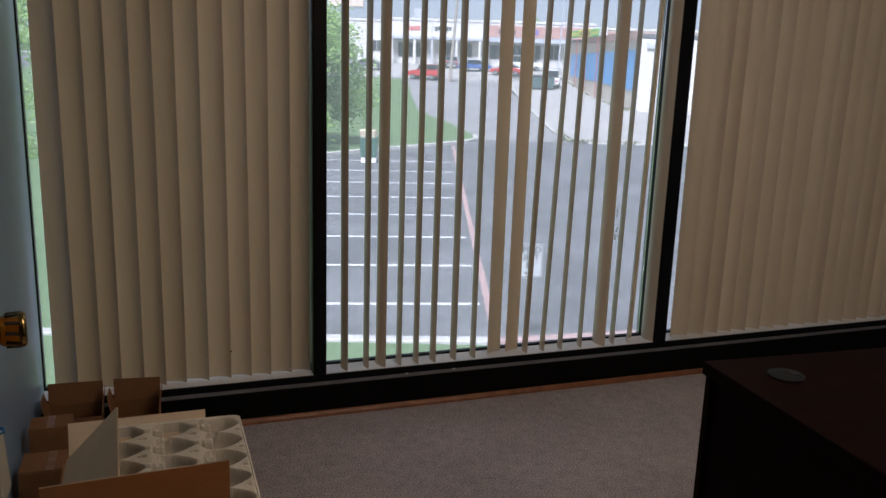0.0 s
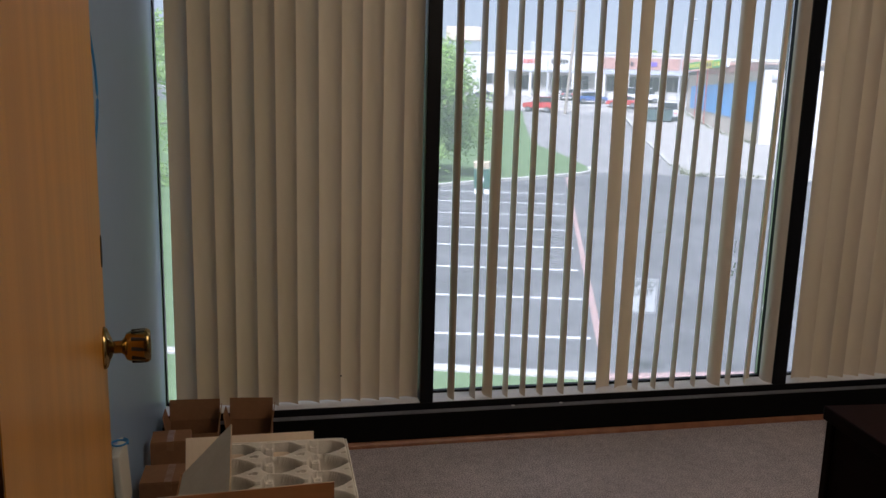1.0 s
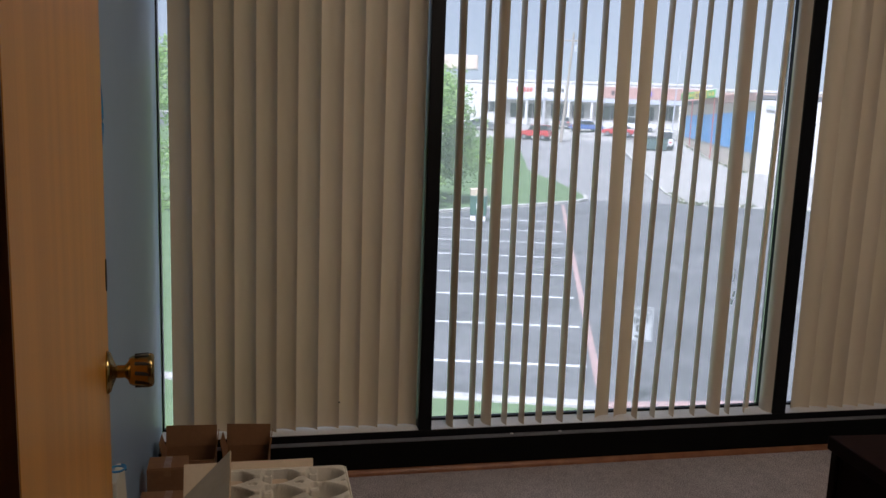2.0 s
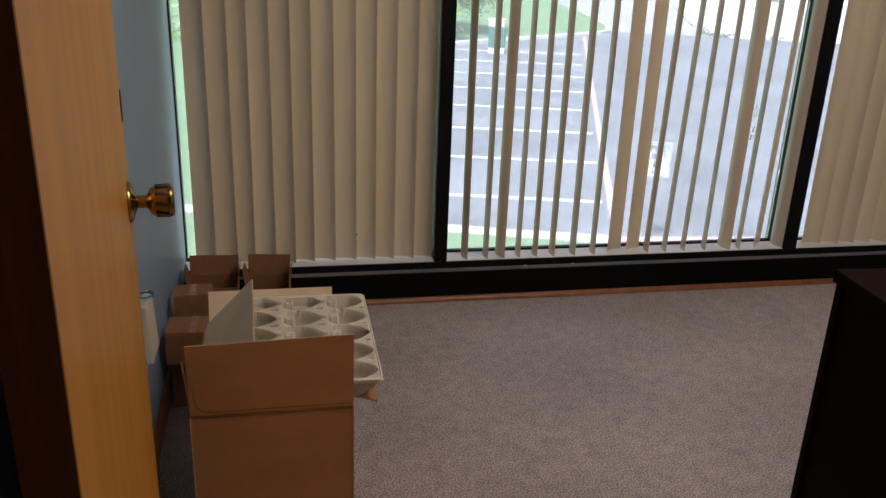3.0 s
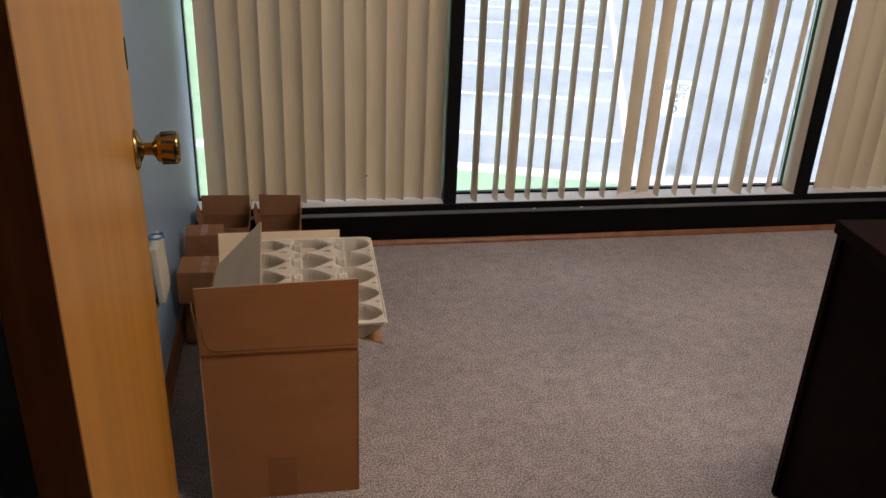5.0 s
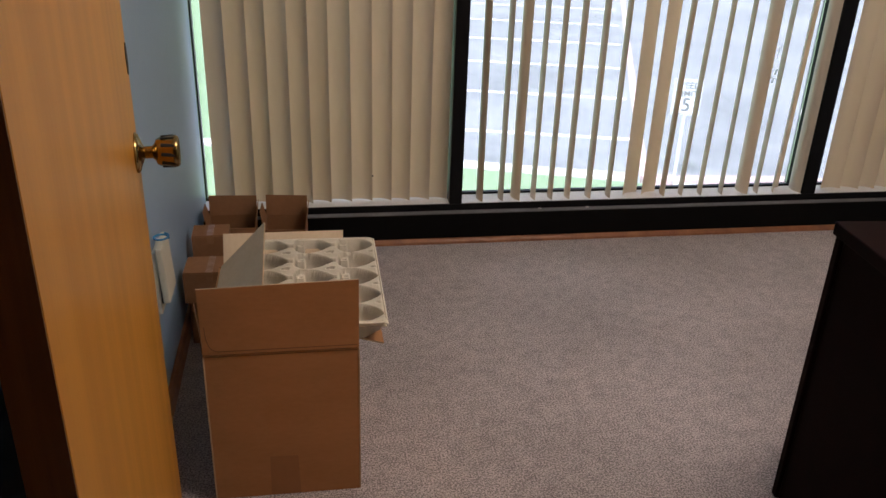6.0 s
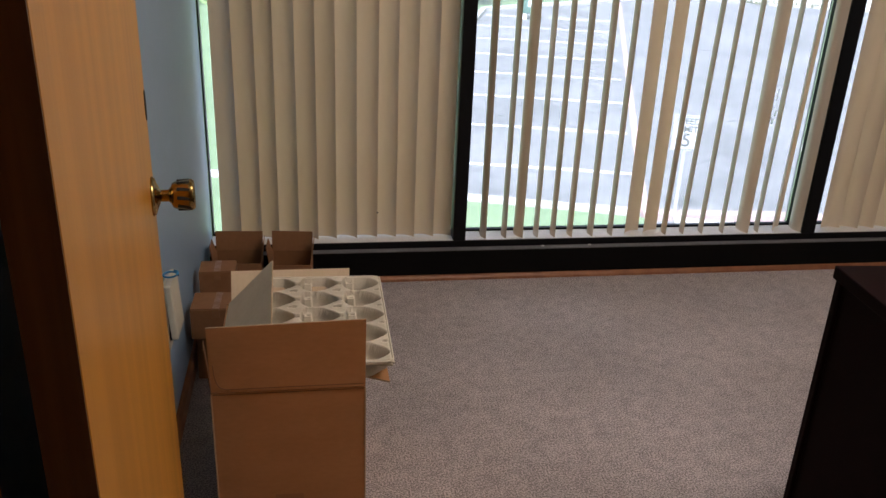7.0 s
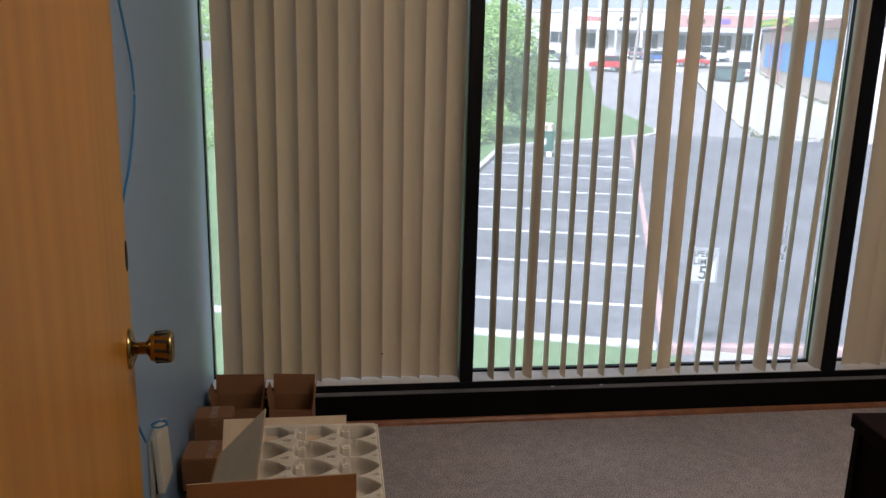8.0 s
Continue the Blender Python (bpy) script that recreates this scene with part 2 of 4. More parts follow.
SIGNRED = mat("red sign letters", (0.55, 0.08, 0.07), scale=1, rough=0.5)
SIGNPURPLE = mat("purple sign", (0.16, 0.1, 0.4), scale=1, rough=0.5)
POLEWOOD = mat("weathered pole", (0.34, 0.3, 0.25), (0.26, 0.22, 0.18), scale=3, rough=0.95, stretch=(2, 2, 0.3))
TYRE = mat("tyre rubber", (0.02, 0.02, 0.021), scale=8, rough=0.85)
RIM = mat("wheel rim", (0.5, 0.5, 0.52), scale=8, rough=0.35, metal=0.8)
CARGLASS = mat("car window", (0.02, 0.025, 0.03), scale=3, rough=0.08)
PAINTRED = mat("red car paint", (0.48, 0.025, 0.03), (0.42, 0.02, 0.025), scale=1, rough=0.3, coat=0.5)
PAINTBLUE = mat("blue car paint", (0.05, 0.12, 0.32), scale=1, rough=0.3, coat=0.5)
PAINTWHITE = mat("white car paint", (0.7, 0.7, 0.69), scale=1, rough=0.3, coat=0.5)
PAINTGREY = mat("grey car paint", (0.1, 0.11, 0.12), scale=1, rough=0.3, coat=0.5)
DUMPGREEN = mat("dumpster steel", (0.05, 0.09, 0.085), (0.035, 0.065, 0.06), scale=2, rough=0.6, bump=0.1)

# ---- helpers for meshes ----
def link(name, bm, material, parent=None, label="", smooth=False):
    """One bmesh as one mesh object, under parent where there is one."""
    me = bpy.data.meshes.new(name)
    bmesh.ops.recalc_face_normals(bm, faces=bm.faces)
    bm.to_mesh(me)
    bm.free()
    for mm in (material if isinstance(material, (list, tuple)) else [material]):
        me.materials.append(mm)
    if smooth:
        for p in me.polygons:
            p.use_smooth = True
    ob = new(name, me)
    if parent:
        ob.parent = parent
    if label:
        ob["label"] = label
    return ob


def part(name, bm, material, parent, label="", smooth=False):
    return link(name, bm, material, parent, label, smooth)


def thing(name, m, label, category, group="", kind=""):
    """An Empty at the base of a thing, which carries its parts."""
    e = new(name)
    e.empty_display_size = 0.1
    e.matrix_world = m
    return tagged(e, label, category, group, kind)


def block(lo, hi, bevel=0.0, bm=None, segments=2):
    bm = bm or bmesh.new()
    geo = bmesh.ops.create_cube(bm, size=1)["verts"]
    for v in geo:
        v.co = [lo[i] + (v.co[i] + 0.5) * (hi[i] - lo[i]) for i in range(3)]
    if bevel:
        edges = list({e for v in geo for e in v.link_edges})
        bmesh.ops.bevel(bm, geom=edges, offset=bevel, segments=segments, affect="EDGES", profile=0.5)
    return bm


def rod(p, q, r1, r2=None, sides=12, bm=None, caps=True):
    """A round bar from p to q, tapered from r1 to r2."""
    bm = bm or bmesh.new()
    p, q = Vector(p), Vector(q)
    d = q - p
    m = Matrix.Translation((p + q) / 2) @ d.to_track_quat("Z", "Y").to_matrix().to_4x4()
    bmesh.ops.create_cone(bm, cap_ends=caps, segments=sides, radius1=r1, radius2=r1 if r2 is None else r2, depth=d.length, matrix=m)
    return bm


def lathe(profile, sides=24, m=Matrix()):
    """A turned body: (radius, height) pairs swept about z."""
    bm = bmesh.new()
    rings = []
    for r, z in profile:
        rings.append([bm.verts.new(m @ Vector((r * math.cos(2 * math.pi * i / sides), r * math.sin(2 * math.pi * i / sides), z))) for i in range(sides)])
    for a, b in zip(rings, rings[1:]):
        for i in range(sides):
            bm.faces.new((a[i], a[(i + 1) % sides], b[(i + 1) % sides], b[i]))
    for ring in (rings[0], rings[-1]):
        bm.faces.new(ring)
    bmesh.ops.remove_doubles(bm, verts=bm.verts, dist=1e-5)
    return bm


def sheet(corners, thick, bm=None):
    """A flat board through four corners, thickened along its normal."""
    bm = bm or bmesh.new()
    c = [Vector(p) for p in corners]
    n = (c[1] - c[0]).cross(c[3] - c[0]).normalized() * thick
    lo, hi = [bm.verts.new(p) for p in c], [bm.verts.new(p + n) for p in c]
    bm.faces.new(lo), bm.faces.new(hi)
    for i in range(4):
        j = (i + 1) % 4
        bm.faces.new((lo[i], lo[j], hi[j], hi[i]))
    return bm


def prism(outline, y0, y1, bevel=0.0):
    """An outline in x and z, drawn out along y."""
    bm = bmesh.new()
    a = [bm.verts.new((x, y0, z)) for x, z in outline]
    b = [bm.verts.new((x, y1, z)) for x, z in outline]
    bm.faces.new(a), bm.faces.new(b)
    n = len(a)
    for i in range(n):
        bm.faces.new((a[i], a[(i + 1) % n], b[(i + 1) % n], b[i]))
    if bevel:
        bmesh.ops.bevel(bm, geom=bm.edges[:], offset=bevel, segments=2, affect="EDGES", profile=0.5)
    return bm


def tube(name, points, radius, material, parent=None, sides=8, steps=6):
    """A round cable swept along a smooth line through the points."""
    P = [Vector(p) for p in points]
    P = [2 * P[0] - P[1]] + P + [2 * P[-1] - P[-2]]
    line = []
    for a, b, c, d in zip(P, P[1:], P[2:], P[3:]):
        for k in range(steps):
            t = k / steps
            line.append(0.5 * (2 * b + (c - a) * t + (2 * a - 5 * b + 4 * c - d) * t * t + (3 * b - a - 3 * c + d) * t ** 3))
    line.append(P[-2])
    bm, rings = bmesh.new(), []
    for k, p in enumerate(line):
        d = line[min(k + 1, len(line) - 1)] - line[max(k - 1, 0)]
        q = d.to_track_quat("Z", "Y")
        rings.append([bm.verts.new(p + q @ Vector((radius * math.cos(2 * math.pi * i / sides), radius * math.sin(2 * math.pi * i / sides), 0))) for i in range(sides)])
    for a, b in zip(rings, rings[1:]):
        for i in range(sides):
            bm.faces.new((a[i], a[(i + 1) % sides], b[(i + 1) % sides], b[i]))
    bm.faces.new(rings[0]), bm.faces.new(rings[-1])
    return link(name, bm, material, parent, smooth=True)


# ---- the office: floor, walls, ceiling, window wall ----
XW, XE, YS, YN, ZC = 0.10, 4.20, 0.66, 3.20, 2.62      # west, east, south, window wall, ceiling
M1, M2, M3 = 1.05, 2.574, 4.10                          # west edges of the mullions
I = Matrix()


def fixed(name, bm, material, label="", category="", smooth=False):
    return tagged(link(name, bm, material, None, smooth=smooth), label, category, kind="structure")


fixed("floor", block((-1.2, -1.8, -0.25), (XE + 0.15, 3.16, 0.0)), CARPET, "brown-grey cut-pile office carpet", "carpet")
fixed("ceiling", block((-1.3, -1.9, ZC), (XE + 0.2, 3.40, ZC + 0.15)), CEIL, "white ceiling closing the office", "ceiling")
fixed("wall_west", block((XW - 0.14, YS - 0.12, 0.0), (XW, 3.30, ZC)), BLUE, "blue painted wall beside the window", "wall")
fixed("wall_east", block((XE, YS - 0.12, 0.0), (XE + 0.14, 3.30, ZC)), BLUE, "blue painted end wall of the office", "wall")
bm = block((XW, YS - 0.12, 0), (0.205, YS, ZC))
block((1.245, YS - 0.12, 0), (XE, YS, ZC), bm=bm)
block((0.205, YS - 0.12, 2.10), (1.245, YS, ZC), bm=bm)
fixed("wall_south", bm, WHITEWALL, "pale wall with the office doorway", "wall")
bm = block((-1.2, -1.8, 0), (2.6, -1.68, ZC))
block((-1.2, -1.68, 0), (-1.08, YS - 0.12, ZC), bm=bm)
block((2.48, -1.68, 0), (2.6, YS - 0.12, ZC), bm=bm)
block((-1.08, YS - 0.12, 0), (XW - 0.14, YS, ZC), bm=bm)
fixed("wall_hall", bm, WHITEWALL, "pale corridor walls behind the doorway", "wall")

# an unseen ceiling light, added to brighten carpet, door and cartons
fill_lamp = thing("ceiling_light", pose(1.85, 1.25, ZC), "unseen ceiling light, added to fill the room", "ceiling light")
part("frame", block((-0.64, -0.34, -0.022), (-0.60, 0.34, -0.001), 0.003), RAIL, fill_lamp)
part("frame", block((0.60, -0.34, -0.022), (0.64, 0.34, -0.001), 0.003), RAIL, fill_lamp)
part("frame", block((-0.60, -0.34, -0.022), (0.60, -0.30, -0.001), 0.003), RAIL, fill_lamp)
part("frame", block((-0.60, 0.30, -0.022), (0.60, 0.34, -0.001), 0.003), RAIL, fill_lamp)
part("diffuser", block((-0.60, -0.30, -0.016), (0.60, 0.30, -0.004)), FILLGLOW, fill_lamp, "glowing panel of the added fill light")

# door frame in the south wall
frame_1 = thing("door_frame", I, "brown wooden door frame round the open doorway", "door frame", kind="structure")
part("jamb", block((0.207, YS - 0.13, 0.002), (0.252, YS + 0.004, 2.06), 0.003), JAMB, frame_1)
part("jamb", block((1.20, YS - 0.13, 0.002), (1.243, YS + 0.004, 2.06), 0.003), JAMB, frame_1)
part("head", block((0.207, YS - 0.13, 2.06), (1.243, YS + 0.004, 2.098), 0.003), JAMB, frame_1)
part("stop", block((0.252, YS - 0.10, 0.002), (0.264, YS - 0.055, 2.06), 0.002), JAMB, frame_1)

# base moulding along the walls
mould = [(0.0, 0.0), (0.013, 0.0), (0.013, 0.045), (0.008, 0.062), (0.0, 0.066)]
bm = prism(mould, YS, 3.16)
ob = fixed("baseboard", bm, TRIM, "reddish-brown wooden baseboard on the blue wall", "baseboard")
ob.matrix_world = pose(XW + 0.001, 0, 0)
bm = prism([(0.0, 0.0), (0.016, 0.0), (0.014, 0.010), (0.008, 0.017), (0.0, 0.020)], 0, XE - XW - 0.02)
ob = fixed("trim", bm, TRIM, "reddish-brown quarter-round moulding under the window", "moulding")
ob.matrix_world = Matrix.Translation((XE - 0.005, 3.163, 0.0)) @ Matrix(((0, -1, 0, 0), (-1, 0, 0, 0), (0, 0, 1, 0), (0, 0, 0, 1)))

# window wall
fixed("window_base", block((XW, 3.165, 0.0), (XE, 3.36, 0.120), 0.002), BASEPANEL, "black panelled base under the office window", "window base")
fixed("window_ledge", block((XW + 0.001, 3.168, 0.1205), (XE - 0.001, 3.199, 0.124), 0.001), LEDGE, "mottled grey ledge above the black base", "ledge")
win = thing("window_1", I, "floor-to-ceiling black aluminium office window", "window", kind="structure")
part("sill", block((XW, 3.20, 0.1205), (XE, 3.345, 0.150), 0.003), BLACK, win)
part("sill_top", block((XW + 0.002, 3.204, 0.1505), (XE - 0.002, 3.296, 0.1525)), SILLTOP, win, "pale grey sill top, brightened for the daylight on it")
part("head", block((XW, 3.20, 2.46), (XE, 3.345, ZC)), BLACK, win)
for x, w in ((M1, 0.051), (M2, 0.062), (M3, 0.05)):
    part("mullion", block((x, 3.20, 0.150), (x + w, 3.345, 2.46), 0.003), BLACK, win)
part("jamb", block((XW, 3.300, 0.150), (XW + 0.007, 3.345, 2.46), 0.002), BLACK, win)
part("jamb", block((XE - 0.03, 3.20, 0.150), (XE, 3.345, 2.46), 0.002), BLACK, win)
for x0, x1 in ((XW + 0.007, M1), (M1 + 0.051, M2), (M2 + 0.062, M3)):
    part("glazing_bead", block((x0, 3.298, 0.150), (x1, 3.322, 0.160), 0.002), BLACK, win)
    pane = part("pane", block((x0 + 0.001, 3.324, 0.151), (x1 - 0.001, 3.330, 2.459)), GLASS, win, "clear window glass")
    pane.visible_shadow = False
# the outside of the building below the window
fixed("wall_north", block((-1.25, 3.362, G - 0.3), (4.4, 3.42, -0.02)), STUCCO, "outside wall below the office window", "wall")
fixed("wall_lower", block((-1.2, -1.8, G - 0.3), (XE + 0.15, 3.36, -0.252)), STUCCO, "plain lower storey that carries the office", "wall")
fixed("roof", block((-1.35, -1.95, ZC + 0.152), (XE + 0.25, 3.55, ZC + 0.4)), ROOFDARK, "flat roof over the office", "roof")

# ---- vertical blinds ----
def vane_mesh(height, width=0.089, sag=0.015, segments=10):
    bm = bmesh.new()
    cols = []
    for k in range(segments + 1):
        s = k / segments * 2 - 1
        cols.append([bm.verts.new((-sag * (1 - s * s), s * width / 2, z * height)) for z in (0, 0.33, 0.66, 1)])
    for a, b in zip(cols, cols[1:]):
        for i in range(3):
            bm.faces.new((a[i], b[i], b[i + 1], a[i + 1]))
    me = bpy.data.meshes.new("vane")
    bm.to_mesh(me)
    bm.free()
    me.materials.append(VANE)
    for p in me.polygons:
        p.use_smooth = True
    return me


VANE_ME = vane_mesh(2.25)
YB, ZB = 3.252, 0.158
sway = random.Random(21)


def blind(x0, x1, label, vanes):
    """A head rail and its vanes: (x of the middle, turn from the wall's normal in degrees, drop, and lean where there is one)."""
    b = thing("vertical_blind", pose(x0, YB, 0), label, "blind", "vertical blinds in the window")
    part("headrail", block((0.004, -0.022, 2.408), (x1 - x0 - 0.004, 0.022, 2.452), 0.004), RAIL, b, "white head rail")
    for x, turn, dz, *lean in vanes:
        v = new("vane", VANE_ME)
        v.parent = b
        v.matrix_basis = pose(x - x0, 0, ZB + dz) @ pose(0, 0, 0, sway.uniform(-0.12, 0.12), sway.uniform(-0.12, 0.12) + sum(lean), 0) @ pose(0, 0, 0, 0, 0, -turn)
    return b


rnd = random.Random(4)
# closed: each vane's trailing edge stands in front of its neighbour
trail = [0.220, 0.298, 0.364, 0.441, 0.515, 0.587, 0.667, 0.748, 0.823, 0.896, 0.974, 1.047]
tilt = [29, 18, 24, 25, 21, 17, 23, 14, 17, 15, 17, 10]
blind(XW + 0.018, M1, "beige fabric vertical blind, vanes turned shut", [(x - 0.0445 * math.cos(radians(t)), 90 + t, -0.004 + 0.004 * rnd.random()) for x, t in zip(trail, tilt)])
speck = tagged(link("stain", lathe([(0.0035, 0.0), (0.0035, 0.0006)], 10, Matrix.Translation((0.748, YB - 0.012, 0.262)) @ pose(0, 0, 0, 90, 0, 0)), SHADEBLACK), "small dark stain on a blind vane", "stain")
# open: the vanes stand edge-on to the room, some twisted
# (x at the foot, x at eye height, breadth to the eye in steps of 1.9 mm, side that faces the room)
mid = [(1.185, 1.183, 12, 1), (1.274, 1.274, 8, 1), (1.331, 1.331, 21, 1), (1.410, 1.410, 7, 1), (1.482, 1.482, 8, 1), (1.554, 1.556, 10, 1), (1.643, 1.644, 11, 1), (1.731, 1.732, 8, 1), (1.822, 1.818, 28, -1),
       (1.903, 1.903, 27, -1), (1.970, 1.990, 8, 1), (2.052, 2.080, 6, 1), (2.138, 2.157, 6, 1), (2.234, 2.243, 5, 1), (2.323, 2.322, 29, 1), (2.395, 2.410, 6, 1), (2.482, 2.500, 8, -1)]
open_vanes = []
for x, up, w, side in mid:
    sight = math.degrees(math.atan2(up - 0.48, YB - 0.16))
    open_vanes.append((x, sight - side * math.degrees(math.asin(min(0.98, w * 0.0019 / 0.089))), -0.012 + 0.006 * rnd.random(), math.degrees(math.atan2(up - x, 1.1))))
open_vanes.append((2.571, -2, -0.010, 0.0))          # the last one lies against the mullion
blind(M1 + 0.051, M2, "beige fabric vertical blind, vanes turned open", open_vanes)
shut = [2.784, 2.862, 2.938, 3.017, 3.095, 3.177, 3.258, 3.347, 3.442, 3.526, 3.589, 3.678, 3.766, 3.835, 3.919, 4.002, 4.082]
blind(M2 + 0.062, M3, "long beige vertical blind, vanes turned shut", [(x - 0.0445 * math.cos(radians(t)), 90 + t, -0.008 + 0.003 * rnd.random()) for x, t in zip(shut, [3] + [19 + 7 * rnd.random() for _ in shut])])

# ---- the open door ----
DH, DE = Vector((0.314, 0.681)), Vector((0.207, 1.607))
turn = math.degrees(math.atan2(-(DE - DH).x, (DE - DH).y))
door = thing("door_1", pose(DH.x, DH.y, 0.012, 0, 0, turn), "honey-coloured oak veneer door, standing open against the blue wall", "door", kind="structure")
DW, DT, DHH = (DE - DH).length, 0.036, 2.03
part("leaf", block((-DT + 0.001, 0.0012, 0), (0, DW - 0.0012, DHH), 0.0007), DOORWOOD, door)
part("hinge_edge", block((-DT + 0.0005, -0.0012, 0.001), (-0.0006, 0.0013, DHH - 0.001)), EDGESHADE, door, "dark brown door edge, shade put into its colour")
part("lock_edge", block((-DT + 0.0005, DW - 0.0013, 0.001), (-0.0006, DW + 0.0008, DHH - 0.001)), EDGESHADE, door)
kz = 0.936 - 0.012
knob = part("knob", lathe([(0.0085, 0.012), (0.0105, 0.016), (0.0105, 0.027), (0.0145, 0.031), (0.0215, 0.034), (0.0245, 0.040), (0.0268, 0.060), (0.0272, 0.066), (0.0245, 0.070), (0.0205, 0.071), (0.0195, 0.069)], 32), BRASS, door, "polished brass door knob", smooth=True)
knob.matrix_basis = pose(0, DW - 0.062, kz, 0, 90, 0)
part("rose", lathe([(0.034, 0.0), (0.034, 0.002), (0.031, 0.006), (0.022, 0.009), (0.013, 0.013), (0.011, 0.014)], 32), BRASS, knob, "round brass rose", smooth=True)
# the knob's grooves: thin dark bars with the shade in their colour
for k in range(10):
    a = 2 * math.pi * k / 10
    fl = block((-0.0030, -0.0014, 0.042), (0.0030, 0.0014, 0.064), 0.0010)
    ob = part("flute", fl, SHADEBLACK, knob, "groove with its shade as a dark bar")
    ob.matrix_basis = Matrix.Rotation(a, 4, "Z") @ Matrix.Translation((0.0248, 0, 0)) @ pose(0, 0, 0, 0, 6.5, 90)
# the lock hole is a flat disc, its inner shade painted near-black
part("deadbolt_hole", lathe([(0.0265, -0.0005), (0.0265, 0.0012), (0.024, 0.0014)], 24, Matrix.Translation((0, DW - 0.016, 1.072)) @ pose(0, 0, 0, 0, 90, 0) @ Matrix.Diagonal((1, 0.5, 1, 1))), SHADEBLACK, door, "open lock hole, shade drawn as a dark disc")

# ---- big open carton with the pulp trays ----
CX0, CX1, CY0, CY1, CZ, T = 0.257, 0.597, 1.755, 2.20, 0.400, 0.004
carton = thing("carton", I, "large brown corrugated carton with its flaps open on the carpet", "box")
part("front_panel", sheet([(CX0, CY0, 0.002), (CX1, CY0, 0.002), (CX1, CY0, CZ), (CX0, CY0, CZ)], -T), CARD, carton)
part("back_panel", sheet([(CX0, CY1, 0.002), (CX1, CY1, 0.002), (CX1, CY1, CZ), (CX0, CY1, CZ)], T), CARD, carton)
part("left_panel", sheet([(CX0, CY0 + T, 0.002), (CX0, CY1 - T, 0.002), (CX0, CY1 - T, CZ - 0.003), (CX0, CY0 + T, CZ - 0.003)], T), CARD, carton)
part("right_panel", sheet([(CX1, CY0 + T, 0.002), (CX1, CY1 - T, 0.002), (CX1, CY1 - T, CZ - 0.003), (CX1, CY0 + T, CZ - 0.003)], -T), CARD, carton)
part("bottom", block((CX0 + T, CY0 + T, 0.002), (CX1 - T, CY1 - T, 0.006)), CARD, carton)


def flap(name, a, b, c, d, face, label=""):
    """A board flap with a paler cut rim: a and b at the hinge, c and d at the free edge."""
    ob = part(name, sheet([a, b, c, d], 0.0038), [face, CARDEDGE], carton, label)
    for p in list(ob.data.polygons)[2:]:
        p.material_index = 1
    return ob


flap("front_flap", (CX0 + 0.002, CY0 + 0.001, CZ + 0.004), (CX1, CY0 + 0.001, CZ + 0.004), (CX1 + 0.001, CY0 - 0.002, 0.575), (CX0, CY0 - 0.002, 0.567), CARD)
flap("left_flap", (CX0 + 0.004, CY0 + 0.012, CZ + 0.002), (CX0 + 0.006, CY1 - 0.004, CZ + 0.002), (0.381, CY1 - 0.002, 0.524), (0.392, CY0 + 0.015, 0.548), CARDLIT, "grey-brown flap leaning over the tray, paled for light")
flap("back_flap", (CX0 + 0.012, CY1 + 0.002, CZ + 0.004), (CX1 - 0.012, CY1 + 0.002, CZ + 0.004), (CX1 - 0.008, CY1 + 0.10, 0.447), (CX0 + 0.006, CY1 + 0.10, 0.447), CARDLIT, "back flap folded outwards, paled for skylight")
flap("right_flap", (CX1 - 0.001, CY0 + 0.05, CZ - 0.001), (CX1 - 0.001, CY1 - 0.01, CZ - 0.001), (CX1 + 0.056, CY1 - 0.02, CZ - 0.016), (CX1 + 0.062, CY0 + 0.06, CZ - 0.026), CARD)
part("glue_tab", sheet([(CX0 + 0.001, CY0 + 0.006, CZ - 0.03), (CX0 - 0.002, CY0 + 0.04, CZ - 0.03), (CX0 - 0.014, CY0 + 0.04, 0.512), (CX0 - 0.010, CY0 + 0.008, 0.505)], 0.002), CARDRED, carton, "torn side tab")
# darker bars carry the shade of the fold grooves and the curved slot
part("crease", block((CX0 + 0.044, CY0 - 0.0034, CZ + 0.010), (CX1 - 0.003, CY0 - 0.002, CZ + 0.0125), 0.0006), CARDDARK, carton, "pressed fold line, shade drawn as a dark bar")
part("crease", block((CX0 + 0.004, CY0 - 0.0012, CZ - 0.0045), (CX1 - 0.003, CY0 + 0.0005, CZ - 0.0025), 0.0005), CARDDARK, carton, "pressed fold line, shade drawn as a dark bar")
ob = tube("crease", [(CX0 + 0.009, CY0 - 0.0036, CZ + 0.075), (CX0 + 0.011, CY0 - 0.0034, CZ + 0.045), (CX0 + 0.018, CY0 - 0.0032, CZ + 0.022), (CX0 + 0.030, CY0 - 0.0031, CZ + 0.013), (CX0 + 0.050, CY0 - 0.0030, CZ + 0.0112)], 0.0011, CARDDARK, carton)
ob["label"] = "curved die-cut slot at the flap's corner, shade drawn dark"
for x in (CX0, CX1):
    part("pale_edge", rod((x, CY0, 0.004), (x, CY0, CZ - 0.003), 0.0018, sides=8), CARDEDGE, carton, "pale rubbed corner edge")
part("pale_edge", rod((CX0 + 0.004, CY0 - 0.0005, CZ + 0.0045), (CX1 - 0.002, CY0 - 0.0005, CZ + 0.0045), 0.0019, sides=8), CARDEDGE, carton, "pale line along the fold")
part("seam_tape", sheet([(0.385, CY0 - 0.0006, 0.004), (0.455, CY0 - 0.0006, 0.004), (0.452, CY0 - 0.0006, 0.115), (0.387, CY0 - 0.0006, 0.117)], 0.0004), PAPERTAPE, carton, "brown paper tape over the seam")


